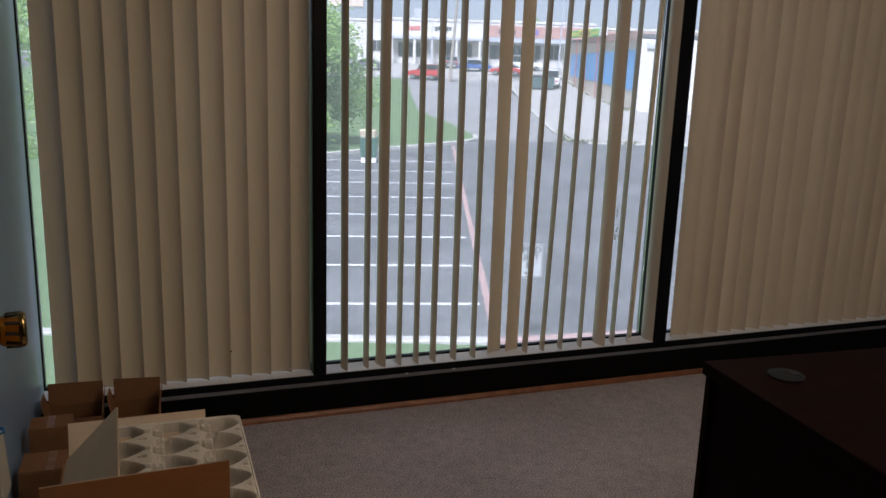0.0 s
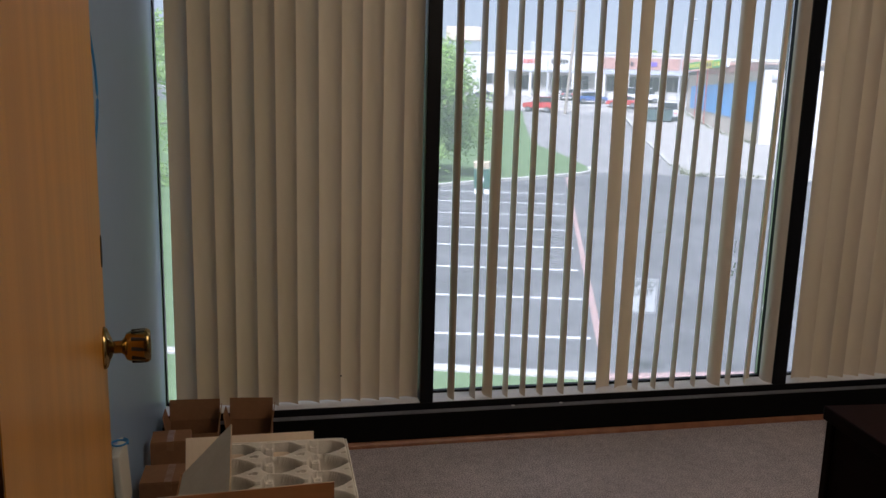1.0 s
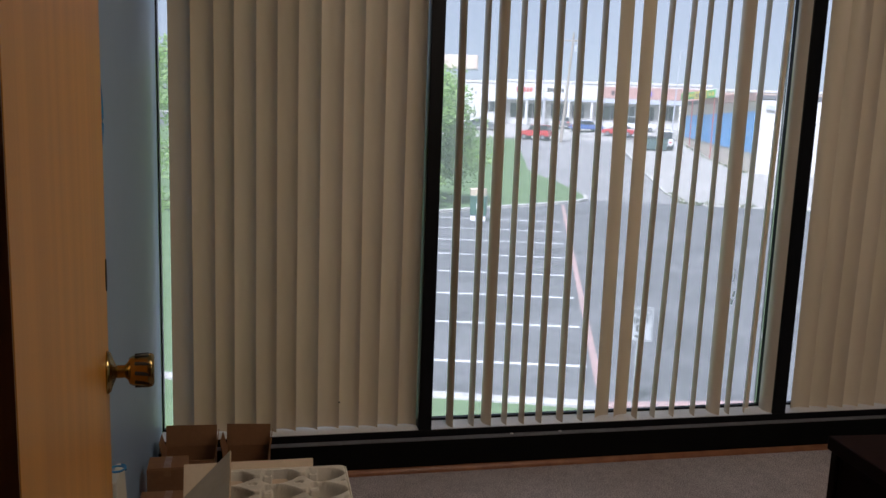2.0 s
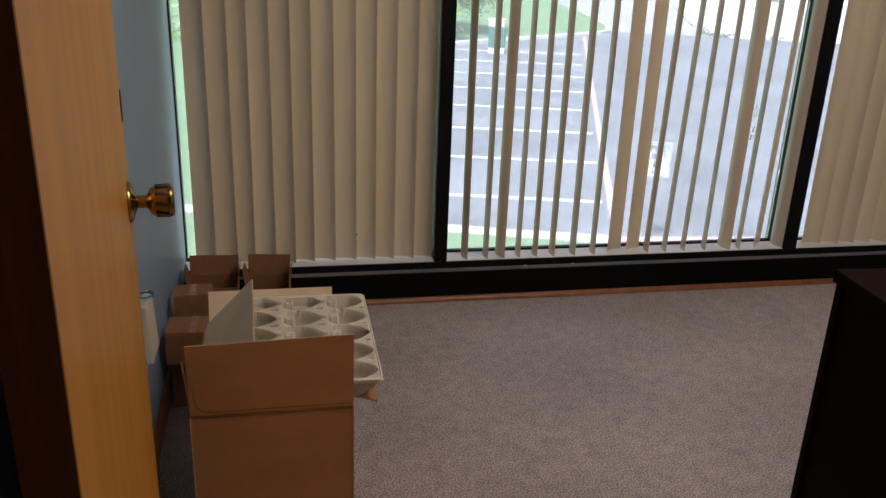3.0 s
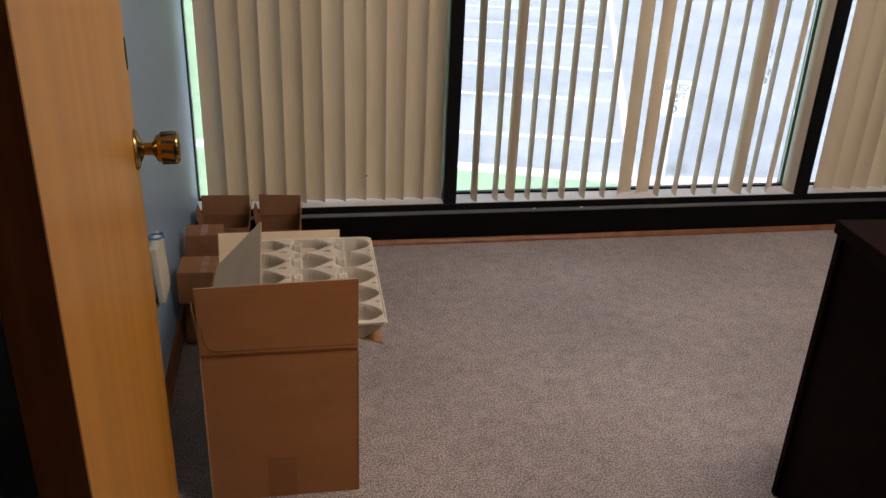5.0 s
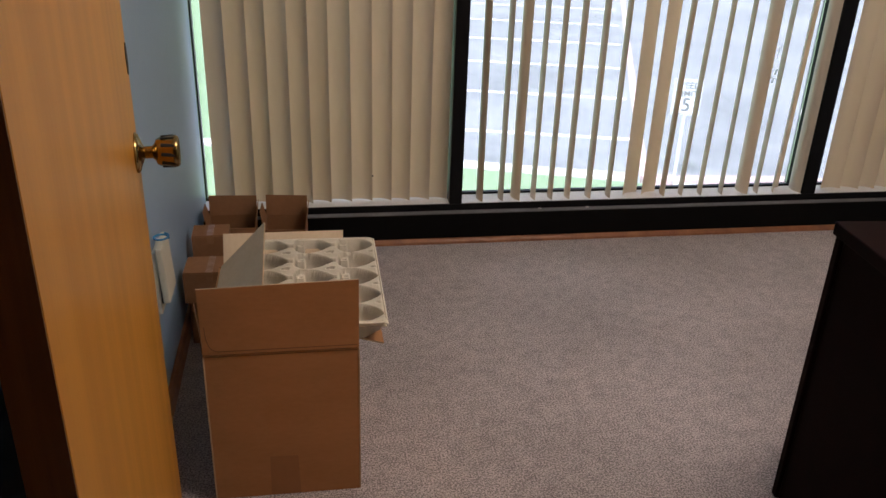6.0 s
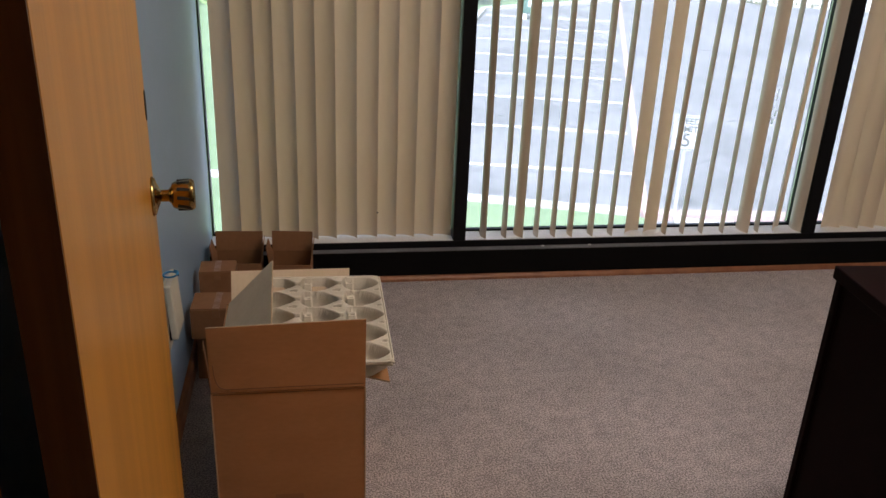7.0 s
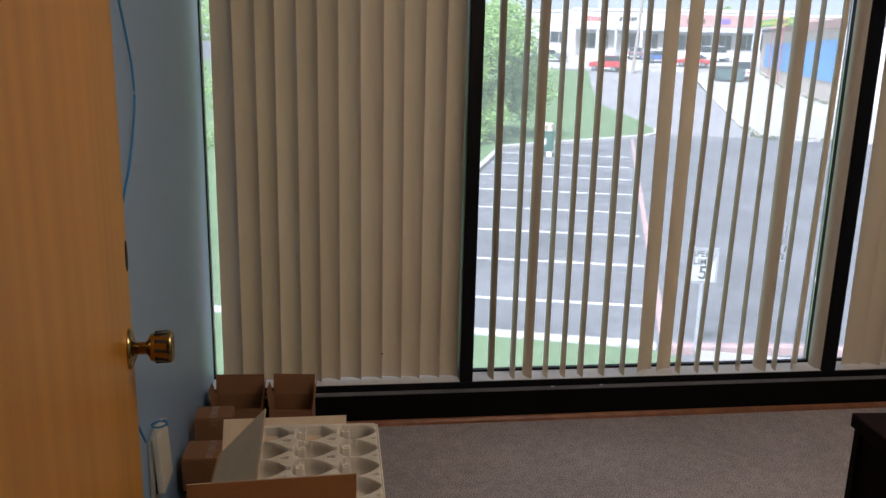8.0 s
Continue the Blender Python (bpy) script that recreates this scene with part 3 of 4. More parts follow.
def pulp_tray_mesh(nx=3, ny=5, lx=0.335, ly=0.465):
    """A moulded tray: deep linked hollows between ridges that widen into pointed posts, with a turned-down rim."""
    def smooth(a, c, x):
        t = min(1.0, max(0.0, (x - a) / (c - a)))
        return t * t * (3 - 2 * t)
    step, bm = 0.0028, bmesh.new()
    cx, cy = int(lx / step), int(ly / step)
    rows = []
    for j in range(cy + 1):
        row = []
        for i in range(cx + 1):
            x, y = i * lx / cx, j * ly / cy
            fx, fy = x / lx * nx % 1, y / ly * ny % 1
            dx, dy = min(fx, 1 - fx), min(fy, 1 - fy)
            side = abs(fy - 0.5)
            if fx < 0.06 or fx > 0.92:
                half, deep = 0.075, 0.012                      # the narrow slot from one hollow to the next
            else:
                q = (fx - 0.40) / (0.35 if fx < 0.40 else 0.53)
                half, deep = 0.07 + 0.40 * max(0.0, 1 - abs(q) ** (4 if q < 0 else 1.7)), 0.054 - 0.015 * smooth(0.5, 0.9, fx)
            bowl = math.sqrt(max(0.0, 1 - (side / (half + 0.01)) ** 2))
            z = 0.003 * smooth(0.32, 0.06, math.hypot(dx, dy)) - deep * bowl ** 0.65
            if 0.13 < fx < 0.33 and 0.68 < fy < 0.95:          # the tab moulded into the far wall of each hollow
                z = max(z, -0.012)
                if 0.19 < fx < 0.28 and 0.74 < fy < 0.79:
                    z = -0.022
            if 0.80 < fx < 0.97 and dy < 0.30 * (fx - 0.74):
                z -= 0.010                                     # the three-sided dimple in each post
            edge = min(x, y, lx - x, ly - y)
            if edge < 0.006:
                z = -0.0005 - 0.7 * (0.006 - edge)
            elif edge < 0.014 and not (min(lx - x, x) < 0.014 and dy > 0.43):
                z = max(z, -0.001)
            row.append(bm.verts.new((x + (0.001 * math.cos(2 * math.pi * fy) if min(lx - x, x) < 0.004 else 0), y, z + 0.0005 * math.sin(31 * x + 17 * y))))
        rows.append(row)
    for a, c in zip(rows, rows[1:]):
        for i in range(cx):
            bm.faces.new((a[i], a[i + 1], c[i + 1], c[i]))
    bmesh.ops.solidify(bm, geom=bm.faces[:], thickness=0.0025)
    return bm


tray = tagged(link("pulp_tray", pulp_tray_mesh(), PULP, smooth=True), "grey-beige moulded pulp tray with rows of cups", "packing tray", "pulp trays in the carton")
outline = []
for cx, cy, a0 in ((0.314, 0.444, 0), (0.021, 0.444, 90), (0.021, 0.021, 180), (0.314, 0.021, 270)):
    outline += [(cx + 0.019 * math.cos(radians(a0 + d)), cy + 0.019 * math.sin(radians(a0 + d)), -0.002) for d in (0, 30, 60, 90)]
outline.append(outline[0])
path = []
for a, b in zip(outline, outline[1:]):
    n = max(1, int(math.dist(a, b) / 0.012))
    path += [tuple(Vector(a).lerp(Vector(b), k / n)) for k in range(n)]
rim = tube("rim", path + [outline[-1]], 0.0026, PULP, tray, steps=2)
rim["label"] = "rounded pale rim of the tray"
tray.matrix_world = pose(0.331, 1.788, 0.448, 0.3, 0.4, -0.6)
for k, (dx, dy, dz) in enumerate(((-0.003, 0.006, -0.010),)):
    copy_thing(tray, pose(0.331 + dx, 1.788 + dy, 0.448 + dz, 0.3, 0.4, -0.6 - 0.5 * k))

# ---- small cartons along the blue wall ----
def closed_carton(lo, hi, label, face=CARDRED, tape=True, rz=0.0):
    c = thing("small_carton", pose((lo[0] + hi[0]) / 2, (lo[1] + hi[1]) / 2, lo[2], 0, 0, rz), label, "box", "small cartons by the wall")
    x, y, z = (hi[0] - lo[0]) / 2, (hi[1] - lo[1]) / 2, hi[2] - lo[2]
    part("body", block((-x, -y, 0), (x, y, z - 0.004), 0.002), face, c)
    part("top_flap", block((-x + 0.001, -y + 0.001, z - 0.0042), (-0.0008, y - 0.001, z), 0.001), face, c)
    part("top_flap", block((0.0008, -y + 0.001, z - 0.0042), (x - 0.001, y - 0.001, z), 0.001), face, c)
    if tape:
        part("tape", block((-0.010, -y - 0.0006, z - 0.030), (0.010, y - 0.002, z + 0.0008), 0.0004), TAPE, c, "shiny clear tape over the seam")
    return c


closed_carton((0.128, 2.475, 0.002), (0.285, 2.62, 0.160), "dark closed carton under another by the wall", CARDDARK, False)
closed_carton((0.122, 2.440, 0.162), (0.275, 2.555, 0.264), "small taped brown carton stacked by the blue wall", rz=-1.5)
closed_carton((0.122, 2.675, 0.002), (0.238, 2.765, 0.280), "small brown carton with shiny tape by the wall", rz=1)


def open_carton(x0, x1, y0, y1, h, top, label, rz):
    c = thing("small_carton", pose((x0 + x1) / 2, (y0 + y1) / 2, 0.002, 0, 0, rz), label, "box", "small cartons by the wall")
    x, y, t = (x1 - x0) / 2, (y1 - y0) / 2, 0.003
    part("front_panel", block((-x, -y, 0), (x, -y + t, h), 0.0008), CARDRED, c)
    part("back_panel", block((-x, y - t, 0), (x, y, h), 0.0008), CARDRED, c)
    part("side_panel", block((-x, -y + t, 0), (-x + t, y - t, h), 0.0008), CARDRED, c)
    part("side_panel", block((x - t, -y + t, 0), (x, y - t, h), 0.0008), CARDRED, c)
    part("bottom", block((-x + t, -y + t, 0), (x - t, y - t, t)), CARDRED, c)
    part("back_flap", sheet([(-x, y - 0.003, h - 0.003), (x, y - 0.003, h - 0.003), (x, y + 0.012, top), (-x, y + 0.012, top + 0.004)], 0.003), CARDRED, c)
    part("side_flap", sheet([(-x + 0.001, -y + 0.004, h + 0.001), (-x + 0.001, y - 0.02, h + 0.001), (-x - 0.012, y - 0.03, top - 0.012), (-x - 0.012, -y + 0.03, top - 0.012)], 0.003), CARDRED, c)
    part("side_flap", sheet([(x - 0.001, -y + 0.004, h + 0.001), (x - 0.001, y - 0.012, h + 0.001), (x + 0.006, y - 0.016, top - 0.006), (x + 0.006, -y + 0.05, top - 0.006)], 0.003), CARDRED, c)
    return c


open_carton(0.132, 0.305, 2.985, 3.125, 0.165, 0.232, "small open carton with raised flaps under the blind", 0)
open_carton(0.335, 0.487, 2.965, 3.115, 0.162, 0.232, "small open carton with tall flaps beside the window", -3)

# ---- wall box, cable ----
wbox = thing("wall_box", pose(XW, 2.185, 0.326), "ivory plastic wall socket box with a loose cover", "socket box")
part("back_box", block((0.0005, -0.055, -0.025), (0.014, 0.045, 0.15), 0.003), PLASTIC, wbox)
ob = part("cover", block((0.0, -0.06, 0.0), (0.018, 0.055, 0.155), 0.004), PLASTIC, wbox, "loose ivory cover")
ob.matrix_basis = pose(0.019, 0, 0.008, 0, -3, 0)
# a near-black block stands for the shade behind the cover
part("slot", block((0.0141, -0.05, 0.005), (0.0185, 0.045, 0.12)), SHADEBLACK, wbox, "shaded gap behind the cover, a dark block")
cab = tube("cable", [(0.103, 1.90, 1.76), (0.104, 2.09, 1.56), (0.104, 2.13, 1.505), (0.106, 2.16, 1.446), (0.108, 2.190, 1.371), (0.108, 2.195, 1.295), (0.107, 2.152, 1.21), (0.106, 2.107, 1.152), (0.105, 2.05, 1.105), (0.105, 1.93, 0.98), (0.108, 1.90, 0.75), (0.112, 1.99, 0.60), (0.114, 2.06, 0.51)], 0.0028, CABLE)
tagged(cab, "blue network cable hanging loose on the wall", "cable")
loop = tube("cable", [(0.125 + 0.018 * math.cos(a), 2.165 + 0.020 * math.sin(a), 0.503 + 0.0025 * a / 3) for a in [k * 0.5 for k in range(16)]], 0.0026, CABLE)
tagged(loop, "coiled blue cable lying on the socket box", "cable")

# ---- desk ----
desk = thing("desk", pose(1.601, 1.628, 0, 0, 0, -4.0), "dark mahogany laminate office desk", "desk")
part("top", block((0.0, -0.76, 0.700), (1.60, 0.0, 0.730), 0.003), DESK, desk)
part("end_panel", block((0.012, -0.735, 0.002), (0.040, -0.030, 0.700), 0.002), DESK, desk)
part("end_panel", block((1.56, -0.735, 0.002), (1.588, -0.030, 0.700), 0.002), DESK, desk)
part("back_panel", block((0.004, -0.030, 0.002), (1.596, -0.010, 0.700), 0.002), DESK, desk)
gr = part("grommet", lathe([(0.038, 0.0), (0.038, 0.003), (0.034, 0.005), (0.014, 0.0045), (0.0, 0.0045)], 28, Matrix.Translation((0.125, -0.115, 0.7302))), GROMMET, desk, "round grey cable grommet", smooth=True)
part("opening", block((-0.004, -0.010, 0.0), (0.018, 0.010, 0.0012)), SHADEBLACK, gr).matrix_basis = pose(0.140, -0.115, 0.7348)

# ---- torn sticker on the glass ----
st = thing("sticker_scrap", pose(2.408, 3.322, 0.60), "scraps of a torn white sticker on the window glass", "sticker")
for dx, dz, w, hh, rr in ((0.0, 0.0, 0.010, 0.022, 8), (-0.010, 0.018, 0.014, 0.010, -20), (0.006, 0.034, 0.008, 0.024, 14), (-0.008, 0.062, 0.004, 0.030, -6), (0.002, 0.10, 0.003, 0.05, 4)):
    part("scrap", block((-w / 2, -0.0004, 0), (w / 2, 0.0012, hh)), RESIDUE, st).matrix_basis = pose(dx, 0, dz, 0, rr, 0)

# ---- crumbs on the carpet and sill ----
for x, y, z in ((1.42, 3.183, 0.124), (0.93, 1.97, 0.0), (1.62, 3.184, 0.124), (0.8, 2.5, 0.0), (1.3, 2.2, 0.0)):
    s = 0.006 if z else 0.004
    bm = bmesh.new()
    bmesh.ops.create_icosphere(bm, subdivisions=1, radius=s, matrix=Matrix.Translation((x, y, z + s * 0.6)) @ Matrix.Diagonal((1.3, 0.8, 0.6, 1)))
    tagged(link("lint", bm, LINT, smooth=True), "tiny white scrap of lint", "lint", "scraps of lint")

# ---- outside: ground in the car park's own axes, x across and y away from the building ----
LOT = Matrix.Translation((0, 0, G)) @ Matrix.Rotation(-A, 4, "Z")
RISE = [(0, 0), (58, 0), (72, 0.18), (80, 0.29), (90, 0.6), (102, 1.4), (115, 2.65), (124, 3.1), (200, 3.4), (900, 3.4)]


def lift(u):
    """Height of the ground over the car park's level, u metres out."""
    for (a, za), (b, zb) in zip(RISE, RISE[1:]):
        if u <= b:
            return za + (zb - za) * max(0.0, (u - a) / (b - a))
    return RISE[-1][1]


def along(table, u):
    for (a, va), (b, vb) in zip(table, table[1:]):
        if u <= b:
            return va + (vb - va) * max(0.0, (u - a) / (b - a))
    return table[-1][1]


def strip(name, material, u0, u1, left, right, dz, label, category, cols=6, skirt=0.0):
    """A piece of ground between two edges, which follows the slope."""
    bm = bmesh.new()
    us = sorted({u0, u1, *(u for t in (RISE, left, right) for u, _ in t if u0 < u < u1), *(u0 + k * 4 for k in range(1, int((u1 - u0) / 4)))})
    rows = [[bm.verts.new((along(left, u) + (along(right, u) - along(left, u)) * k / cols, u, lift(u) + dz)) for k in range(cols + 1)] for u in us]
    for a, b in zip(rows, rows[1:]):
        for k in range(cols):
            bm.faces.new((a[k], a[k + 1], b[k + 1], b[k]))
    if skirt:
        rim = [e for e in bm.edges if e.is_boundary]
        ext = bmesh.ops.extrude_edge_only(bm, edges=rim)["geom"]
        for v in ext:
            if isinstance(v, bmesh.types.BMVert):
                v.co.z -= skirt
    ob = tagged(link(name, bm, material), label, category, kind="structure")
    ob.matrix_world = LOT
    return ob


def ribbon(name, material, pts, width, height, label, category, base=0.0):
    """A kerb or painted band along a line of (v, u) points: a real bar with a top and sides."""
    bm, secs = bmesh.new(), []
    for k, (v, u) in enumerate(pts):
        a, b = Vector(pts[max(0, k - 1)]), Vector(pts[min(len(pts) - 1, k + 1)])
        d = (b - a).normalized()
        n = Vector((d.y, -d.x)) * width / 2
        z = lift(u) + base
        secs.append([bm.verts.new(p) for p in ((v - n.x, u - n.y, z - 0.05), (v - n.x, u - n.y, z + height * 0.85), (v - n.x * 0.8, u - n.y * 0.8, z + height), (v + n.x * 0.8, u + n.y * 0.8, z + height), (v + n.x, u + n.y, z + height * 0.85), (v + n.x, u + n.y, z - 0.05))])
    for a, b in zip(secs, secs[1:]):
        for i in range(6):
            bm.faces.new((a[i], a[(i + 1) % 6], b[(i + 1) % 6], b[i]))
    bm.faces.new(secs[0]), bm.faces.new(secs[-1])
    ob = tagged(link(name, bm, material), label, category, kind="structure")
    ob.matrix_world = LOT
    return ob


strip("ground", ASPHALT, -60, 900, [(-60, -500), (900, -900)], [(-60, 500), (900, 900)], 0.0, "grey weathered asphalt of the car park and road", "asphalt", cols=40)
lawn_edge = [(4, 1.9), (11.6, 1.9), (12.15, 1.5), (12.2, -3.4), (13.2, -3.75), (33, -3.8), (35.6, -3.9), (38, -2.0), (40.3, 0.2), (43.2, 2.6), (44.6, 3.1), (46.5, 3.0), (55, 1.8), (64, -0.2), (101, -1.9)]
strip("grass_lawn", GRASS, 4, 101, [(4, -120), (101, -120)], lawn_edge, 0.09, "bright green mown grass beside the car park", "grass", cols=10, skirt=0.2)
strip("pavement_walk", CONCRETE, 9.2, 12.35, [(9.2, 1.95), (12.35, 1.95)], [(9.2, 30), (12.35, 30)], 0.08, "pale concrete walk along the building", "pavement", skirt=0.2)
strip("concrete_pad", CONCRETE, 44.4, 108, [(44.4, 8.4), (46, 8.0), (50, 8.1), (76, 9.3), (102, 9.9), (108, 10)], [(44.4, 60), (108, 60)], 0.02, "pale sun-bleached concrete yard by the blue building", "concrete", cols=8)
strip("concrete_apron", CONCRETE, 103, 121.5, [(103, -20), (121.5, -60)], [(103, 9.8), (121.5, 60)], 0.02, "pale concrete forecourt of the shops", "concrete", cols=8)
strip("road", OLDASPHALT, 44.3, 103, [(44.3, 2.9), (46.5, 2.8), (55, 1.6), (64, -0.4), (101, -2.1), (103, -2.1)], [(44.3, 8.3), (46, 7.9), (50, 8.0), (76, 9.2), (103, 9.8)], 0.012, "bleached grey asphalt road between the lawn and the yard", "road")
ribbon("kerb", KERB, [(-40, 12.28), (-6, 12.22), (0, 12.25), (1.4, 12.32)], 0.22, 0.14, "pale concrete kerb along the grass strip", "kerb")
ribbon("kerb_painted", REDPAINT, [(1.5, 12.33), (2.2, 12.5), (3.7, 12.85), (9, 13.1), (30, 13.3)], 0.16, 0.13, "faded red painted kerb of the fire lane", "kerb")
ribbon("kerb", KERB, [(-3.72, 13.2), (-3.8, 33), (-3.85, 35.6), (-2.0, 37.9), (0.2, 40.2), (2.5, 43.0), (3.0, 44.2), (3.05, 46.4)], 0.2, 0.14, "pale concrete kerb round the lawn", "kerb")
ribbon("kerb", KERB, [(30, 44.3), (9.0, 44.35), (8.2, 45.2), (8.0, 50), (9.2, 76), (9.8, 102)], 0.2, 0.08, "low broken kerb of the concrete yard", "kerb")
ribbon("fire_lane_stripe", REDPAINT, [(1.56, 12.6), (1.6, 20), (1.66, 30), (1.75, 41.6)], 0.13, 0.006, "faded red fire lane stripe", "road marking", base=0.0)
for k in range(8):
    u = 14.58 + 2.74 * k + 0.02 * k * k
    ribbon("parking_line", WHITEPAINT, [(-3.6, u - 0.42), (-1.0, u - 0.2), (1.42, u)], 0.11, 0.006, "worn white parking bay line", "road marking")
crack = random.Random(12)


def wander(pts):
    """The line through the points, rounded and made a little unsteady, as cracks run."""
    out = []
    for k in range(len(pts) - 1):
        a, b, c, d = (Vector(pts[min(len(pts) - 1, max(0, k + i))]) for i in (-1, 0, 1, 2))
        for n in range(8):
            t = n / 8
            p = 0.5 * (2 * b + (c - a) * t + (2 * a - 5 * b + 4 * c - d) * t * t + (3 * b - a - 3 * c + d) * t ** 3)
            out.append((p.x + crack.gauss(0, 0.03), p.y + crack.gauss(0, 0.03)))
    return out + [pts[-1]]


for pts in ([(2.3, 26), (3.4, 25.2), (4.2, 26.3), (5.6, 25.1)], [(4.5, 20.5), (5.3, 21.6), (5.0, 23), (5.9, 24.2)], [(-2.4, 19), (-1.2, 18.0), (0.4, 17.5)], [(3.2, 34), (4.6, 33.2), (6.4, 33.6)],
            [(2.6, 15.5), (3.6, 17.2), (3.3, 18.8), (4.4, 19.5)], [(4.6, 17.2), (5.8, 17.0), (6.6, 18.3)], [(4.2, 52), (5.4, 60), (5.9, 72)], [(2.2, 38), (5.0, 38.8), (8.0, 38.2)]):
    ribbon("tar_seam", TAR, wander(pts), 0.055, 0.005, "dark sealed crack in the asphalt", "road repair")


def tree(v, u, height, spread, seed, leaves):
    r = random.Random(seed)
    t = thing("tree", LOT @ Matrix.Translation((v, u, lift(u) + 0.05)), "light green leafy tree beside the car park", "tree", "trees by the lawn")
    bm = rod((0, 0, -0.1), (0.1, 0, height * 0.35), 0.17, 0.12, 9)
    rod((0.1, 0, height * 0.33), (0.0, 0.1, height * 0.92), 0.12, 0.02, 8, bm)
    tips = []
    for k in range(26):
        z = height * r.uniform(0.05, 0.84)
        a = r.uniform(0, 2 * math.pi)
        reach = spread * r.uniform(0.55, 1.0) * math.sqrt(max(0.1, 1 - (z / height) ** 2.2))
        p, q = Vector((0.05, 0, z)), Vector((reach * math.cos(a), reach * math.sin(a), z + reach * r.uniform(-0.15, 0.35)))
        rod(p, q, 0.05, 0.012, 6, bm)
        tips.append((p, q))
    part("trunk", bm, BARK, t)
    verts, faces = [], []
    for k in range(leaves):
        p, q = tips[r.randrange(len(tips))]
        c = p.lerp(q, r.random() ** 0.6)
        c = c + Vector((r.gauss(0, 0.33), r.gauss(0, 0.33), r.gauss(-0.1, 0.36)))
        c.z = max(c.z, 0.15)
        s = r.uniform(0.06, 0.16)
        d = Vector((r.gauss(0, 1), r.gauss(0, 1), r.gauss(-0.5, 0.7))).normalized() * s
        w = d.cross(Vector((r.gauss(0, 1), r.gauss(0, 1), r.gauss(0, 1)))).normalized() * s * 0.45
        n = len(verts)
        verts += [c - d, c + w, c + d, c - w]
        faces.append((n, n + 1, n + 2, n + 3))
    me = bpy.data.meshes.new("crown")
    me.from_pydata(verts, [], faces)
    me.materials.append(LEAF)
    ob = new("crown", me)
    ob.parent = t
    return t


tree(-6.0, 38.5, 6.7, 4.2, 3, 30000)
tree(-13.5, 33.0, 7.5, 4.2, 5, 12000)
tree(-9.8, 48.0, 7.0, 4.0, 8, 9000)

mh = tagged(link("manhole_cover", lathe([(0.42, -0.02), (0.42, 0.008), (0.36, 0.012), (0.35, 0.008), (0.0, 0.008)], 24), ROOFDARK), "round iron manhole cover in the asphalt", "manhole cover")
mh.matrix_world = Matrix.Translation((13.45, 26.5, G))
# speed limit sign on its post
def letters(text, size, material, parent, m, name="lettering"):
    cu = bpy.data.curves.new(name, "FONT")
    cu.body, cu.size, cu.align_x, cu.align_y, cu.extrude, cu.offset = text, size, "CENTER", "CENTER", 0.001, 0.003
    tmp = bpy.data.objects.new(name, cu)
    me = bpy.data.meshes.new_from_object(tmp)
    bpy.data.objects.remove(tmp)
    me.materials.clear()
    me.materials.append(material)
    ob = new(name, me)
    ob.parent = parent
    ob.matrix_basis = m
    return ob


sign = thing("speed_sign", Matrix.Translation((5.80, 11.05, G + 0.08)) @ pose(0, 0, 0, 0, 0, -12), "white speed limit sign on a steel post", "road sign")
part("post", block((-0.025, 0.004, 0.0), (0.025, 0.034, 1.52), 0.006), STEEL, sign, "galvanised steel post")
plate = part("plate", block((-0.20, -0.002, 1.02), (0.20, 0.002, 1.53), 0.0015), SIGNPLATE, sign)
for lo, hi in (((-0.188, -0.0042, 1.032), (0.188, -0.0022, 1.040)), ((-0.188, -0.0042, 1.510), (0.188, -0.0022, 1.518)), ((-0.188, -0.0042, 1.040), (-0.180, -0.0022, 1.510)), ((0.180, -0.0042, 1.040), (0.188, -0.0022, 1.510))):
    part("border", block(lo, hi), INK, plate)
letters("SPEED", 0.125, INK, plate, pose(0, -0.0032, 1.440, 90, 0, 0))
letters("LIMIT", 0.125, INK, plate, pose(0, -0.0032, 1.325, 90, 0, 0))
letters("5", 0.27, INK, plate, pose(0, -0.0032, 1.160, 90, 0, 0))

# litter bin at the end of the bays
b = thing("litter_bin", LOT @ pose(-1.85, 33.9, 0), "dark green litter bin heaped with cream cardboard", "bin")
part("foot", block((-0.30, -0.26, 0.0), (-0.08, 0.26, 0.24), 0.02), SIGNWHITE, b, "white block foot")
part("foot", block((0.08, -0.26, 0.0), (0.30, 0.26, 0.24), 0.02), SIGNWHITE, b, "white block foot")
bm = block((-0.34, -0.3, 0.24), (0.34, 0.3, 0.98), 0.03)
for v in bm.verts:
    v.co.x *= 0.92 + 0.1 * v.co.z
part("body", bm, BINGREEN, b)
part("label_plate", block((-0.07, -0.315, 0.50), (0.07, -0.29, 0.72), 0.004), SIGNWHITE, b, "small white label")
part("rim", block((-0.36, -0.32, 0.96), (0.36, 0.32, 1.01), 0.015), BINGREEN, b)
for x0, z, tw in ((-0.2, 1.01, 12), (0.16, 1.01, -18), (0.0, 1.01, 40)):
    part("card_scrap", block((-0.15, -0.14, 0), (0.15, 0.14, 0.28), 0.02), BINTOP, b, "cream cardboard scrap").matrix_basis = pose(x0, 0.02, z, 8, -6, tw)


